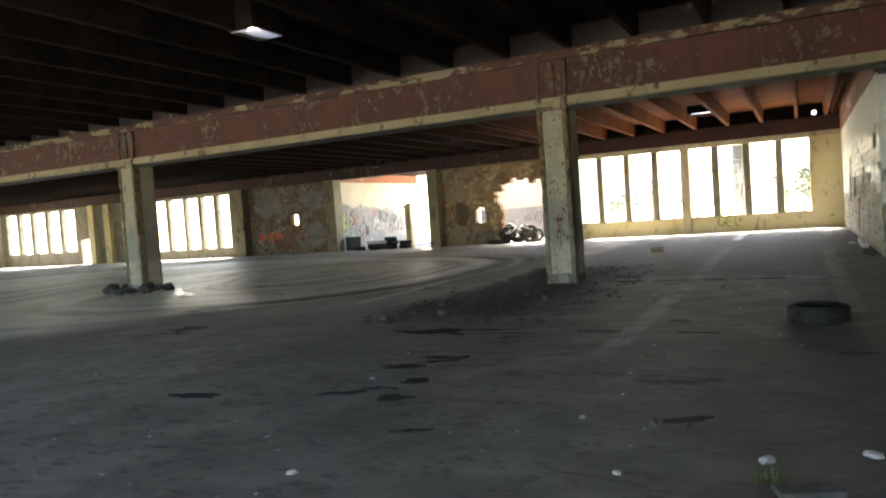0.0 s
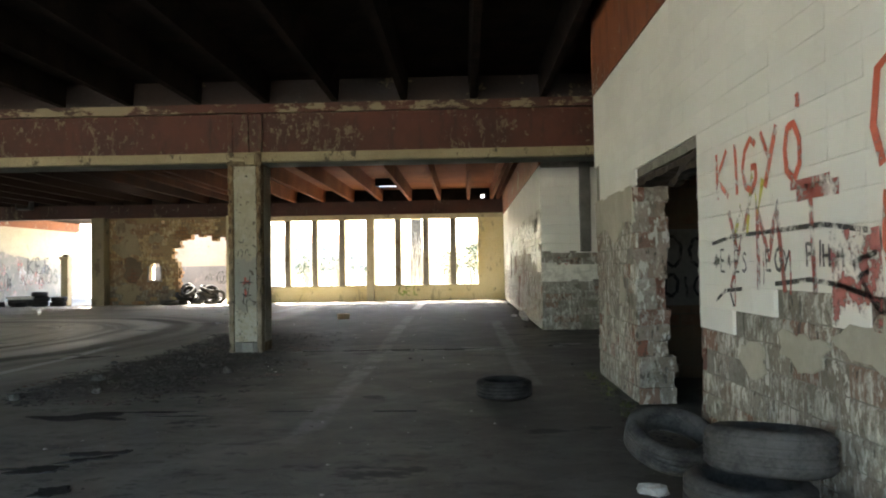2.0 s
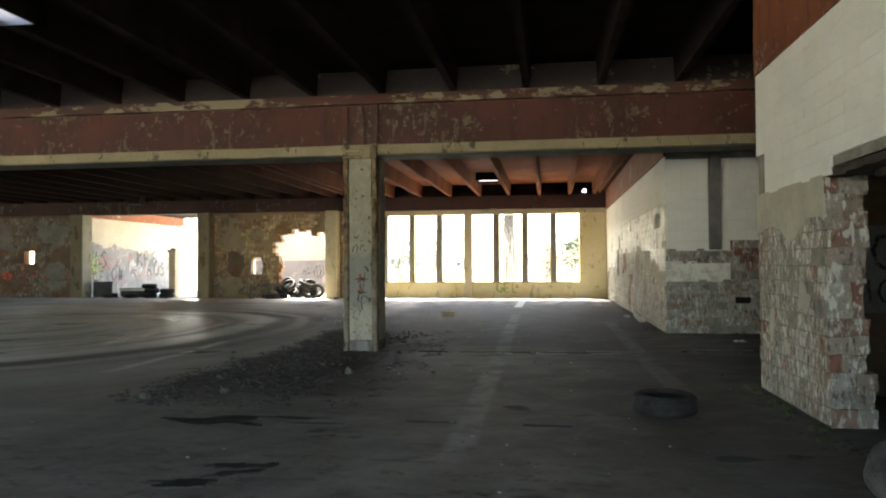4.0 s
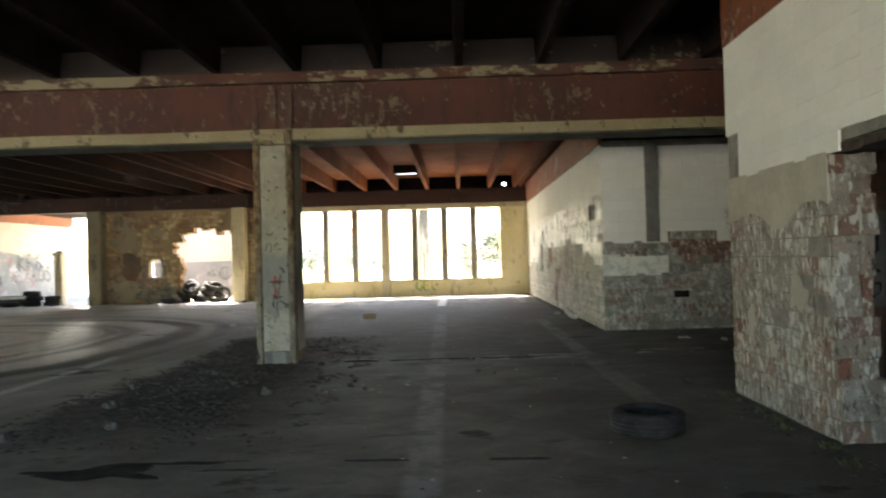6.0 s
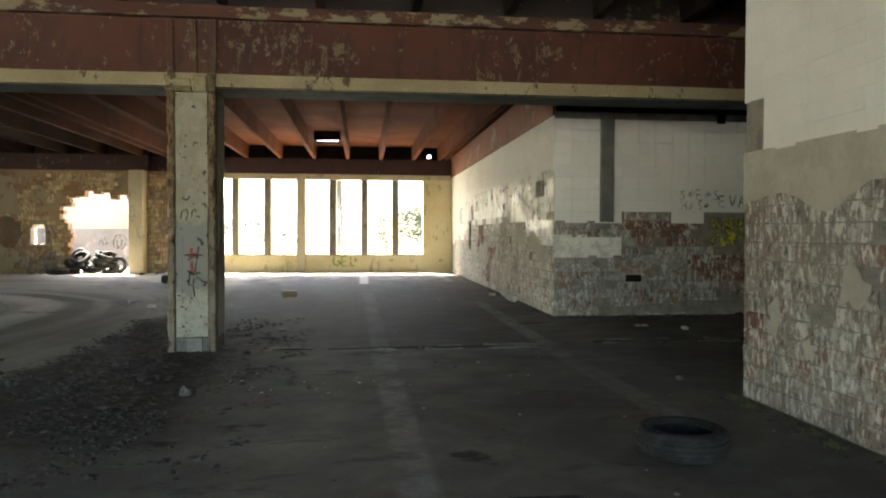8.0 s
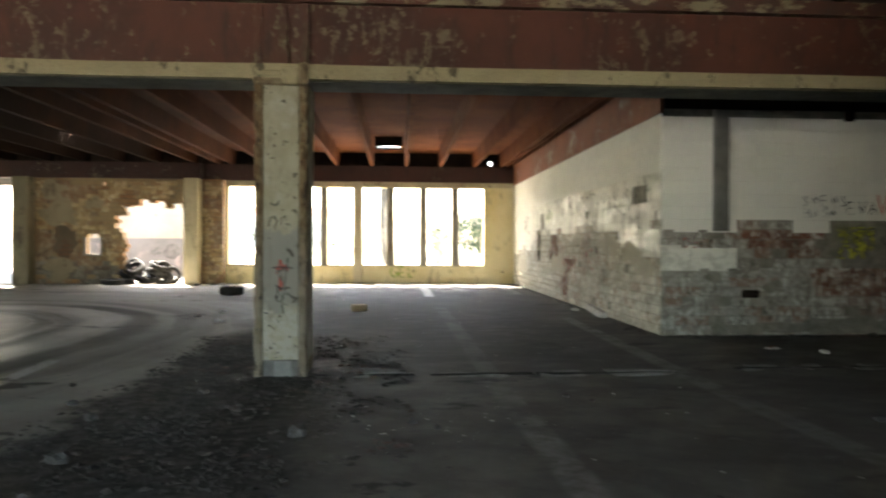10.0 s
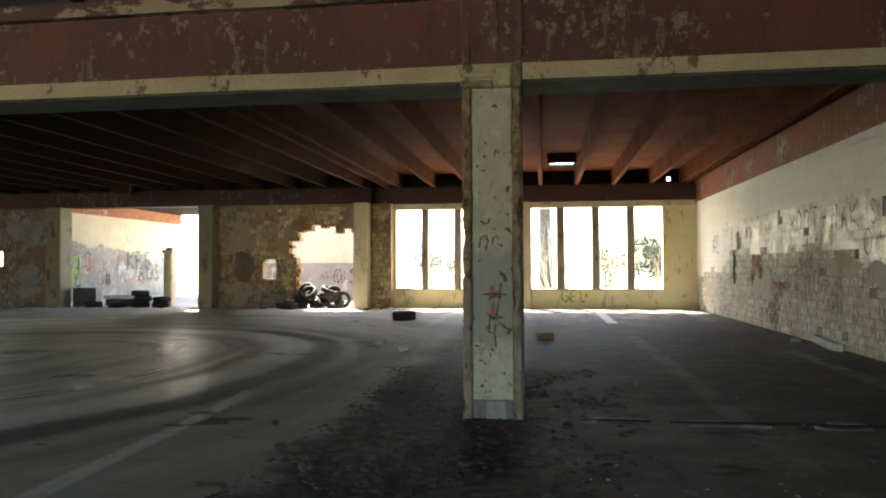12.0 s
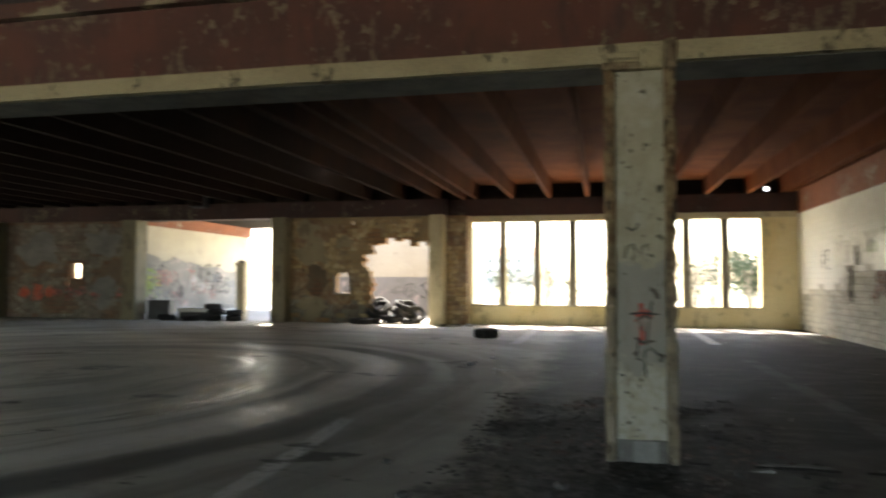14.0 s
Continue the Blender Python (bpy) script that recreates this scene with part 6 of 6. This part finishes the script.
clad(wall_n, "tile", "x", 1.424, 1.2, 11.4, 0.45, 3.45, 0.30, 0.15, 0.0006, 0.026, n_tile, False, 7.0, 0.006, 0.012)


def jamb(y, facing, name_seed):
    """Bricks of the door reveal, broken and toothed at the edge, wider at the foot."""
    r = random.Random(name_seed)
    for j in range(14):
        foot = max(0.0, 0.09 - 0.02 * j) if facing < 0 else 0.0
        cuts = [1.408 + r.uniform(0.0, 0.02), 1.408 + r.choice((0.11, 0.16, 0.21)), 1.73 + r.uniform(-0.07, 0.03) + foot]
        for a, b in zip(cuts, cuts[1:]):
            d = r.uniform(0.0, 0.012)
            bm = boxes((a + 0.003, y - 0.10 - foot - d if facing < 0 else y, 0.15 * j + 0.002, b - 0.002, y if facing < 0 else y + 0.10 + d, 0.15 * j + 0.149))
            bmesh.ops.subdivide_edges(bm, edges=bm.edges[:], cuts=2, use_grid_fill=True)
            part("brick", rough_up(rough_up(bm, 0.016, 9.0), 0.012, 27.0), JAMB_RED if r.random() < (0.6 if j in (0, 3, 13) else 0.1) else JAMB_GREY, wall_n)


jamb(9.57, -1, 3)
jamb(7.45, 1, 4)


def r_edge(u):
    if u < 19.6:
        return 1.32 + stepped(u, 5.0, 0.10, 0.45)
    if u > 27.6:
        return 1.15 + stepped(u, 5.0, 0.25, 0.45)
    return 1.70 + stepped(u, 5.0, 0.07, 0.45)


def r_tile(u, z):
    if z < r_edge(u) or (26.9 < u < 27.2 and z < 1.8):
        return None
    if z > 2.52 + stepped(u, 8.0, 0.14, 0.6) or u > 28.3:
        return TILE_PAINTED
    if noise.noise(Vector((u * 1.3, z * 2.0, 9))) > 0.38:
        return None
    return TILE_GLAZED


def r_brick(u, z):
    if z > 1.85 or r_tile(u, z) is not None or (26.9 < u < 27.2 and 0.9 < z < 1.8):
        return None
    k = noise.noise(Vector((u * 0.7, z * 1.3, 2)))
    return BRICK_RED if k > 0.34 and 20 < u < 26 else BRICK_PALE


clad(wall_r, "brick", "x", 1.382, 17.52, 31.6, 0.0, 2.0, 0.27, 0.15, 0.009, 0.022, r_brick, True, 17.5, 0.04, 0.3)
clad(wall_r, "tile", "x", 1.382, 17.52, 31.6, 0.9, 3.45, 0.15, 0.15, 0.0022, 0.024, r_tile, False, 17.5, 0.012, 0.02)


def c_tile(u, z):
    if 2.16 < u < 2.42 and z > 1.6:
        return None
    if u < 2.55 and 1.08 + stepped(u, 3.0, 0.1, 0.3) < z < 1.42:
        return TILE_GLAZED
    low = (1.62 if u < 2.5 else 1.78) + (-0.18 if 3.55 < u < 4.2 else 0)
    return TILE_PAINTED if z > low else None


def c_brick(u, z):
    if z > 1.85 or c_tile(u, z) is not None:
        return None
    if (u > 4.2 and z > 1.0) or (3.95 < u < 4.2 and z > 1.2):
        return None
    if (2.4 < u < 4.6 and z > 1.15) or (u > 3.8 and 0.55 < z < 1.0):
        return BRICK_RED if noise.noise(Vector((u * 1.4, z * 2, 5))) > -0.2 else BRICK_GREY
    if noise.noise(Vector((u * 2, z * 3, 15))) > 0.5:
        return None
    return BRICK_GREY


clad(wall_c, "brick", "y", 17.522, 1.38, 8.0, 0.0, 2.0, 0.27, 0.15, 0.009, 0.022, c_brick, True, 3.5, 0.04, 0.3)
clad(wall_c, "tile", "y", 17.522, 1.38, 8.0, 1.0, 3.52, 0.30, 0.20, 0.0022, 0.024, c_tile, False, 3.5, 0.012, 0.02)


def a_brick(u, z):
    for h in HOLE:
        if h[0] - 0.1 < u < h[2] + 0.1 and h[1] - 0.08 < z < h[3] + 0.08:
            return None
    k = noise.noise(Vector((u * 0.8, z * 1.1, 12))) + 0.35 * noise.noise(Vector((u * 3.1, z * 4.0, 2)))
    if k > 0.22 and z > 1.5:
        return None
    if z < 1.7 and u < -12.2 and k < 0.1:
        return FAR_GREY if z < 0.8 + 0.4 * k else FAR_RED
    return FAR_OCHRE if u > -12.8 or k < -0.1 else FAR_RED


def b_brick(u, z):
    k = noise.noise(Vector((u * 0.5, z * 0.9, 33)))
    if (-23.85 < u < -23.0 and 1.05 < z < 2.1) or (-22.55 < u < -22.1 and 2.2 < z < 2.5) or k > 0.3:
        return None
    return FAR_GREY if k < 0.1 else FAR_RED_SHADED


clad(wall_a, "brick", "y", 31.276, -14.78, -9.8, 0.0, 3.53, 0.27, 0.15, 0.007, 0.010, a_brick, True, -12.0, 0.05, 0.15)
clad(wall_b, "brick", "y", 31.276, -26.35, -21.05, 0.0, 3.53, 0.27, 0.15, 0.007, 0.010, b_brick, True, -21.0, 0.05, 0.15)
infill = next(ob for ob in bpy.data.objects if ob.name == "wall_infill_1")
clad(infill, "brick", "y", 31.276, -9.32, -8.62, 0.0, 3.53, 0.27, 0.15, 0.012, 0.018, lambda u, z: FAR_RED if noise.noise(Vector((u * 2, z * 2, 1))) > 0.2 else FAR_OCHRE, True, -9.0, 0.05, 0.15)
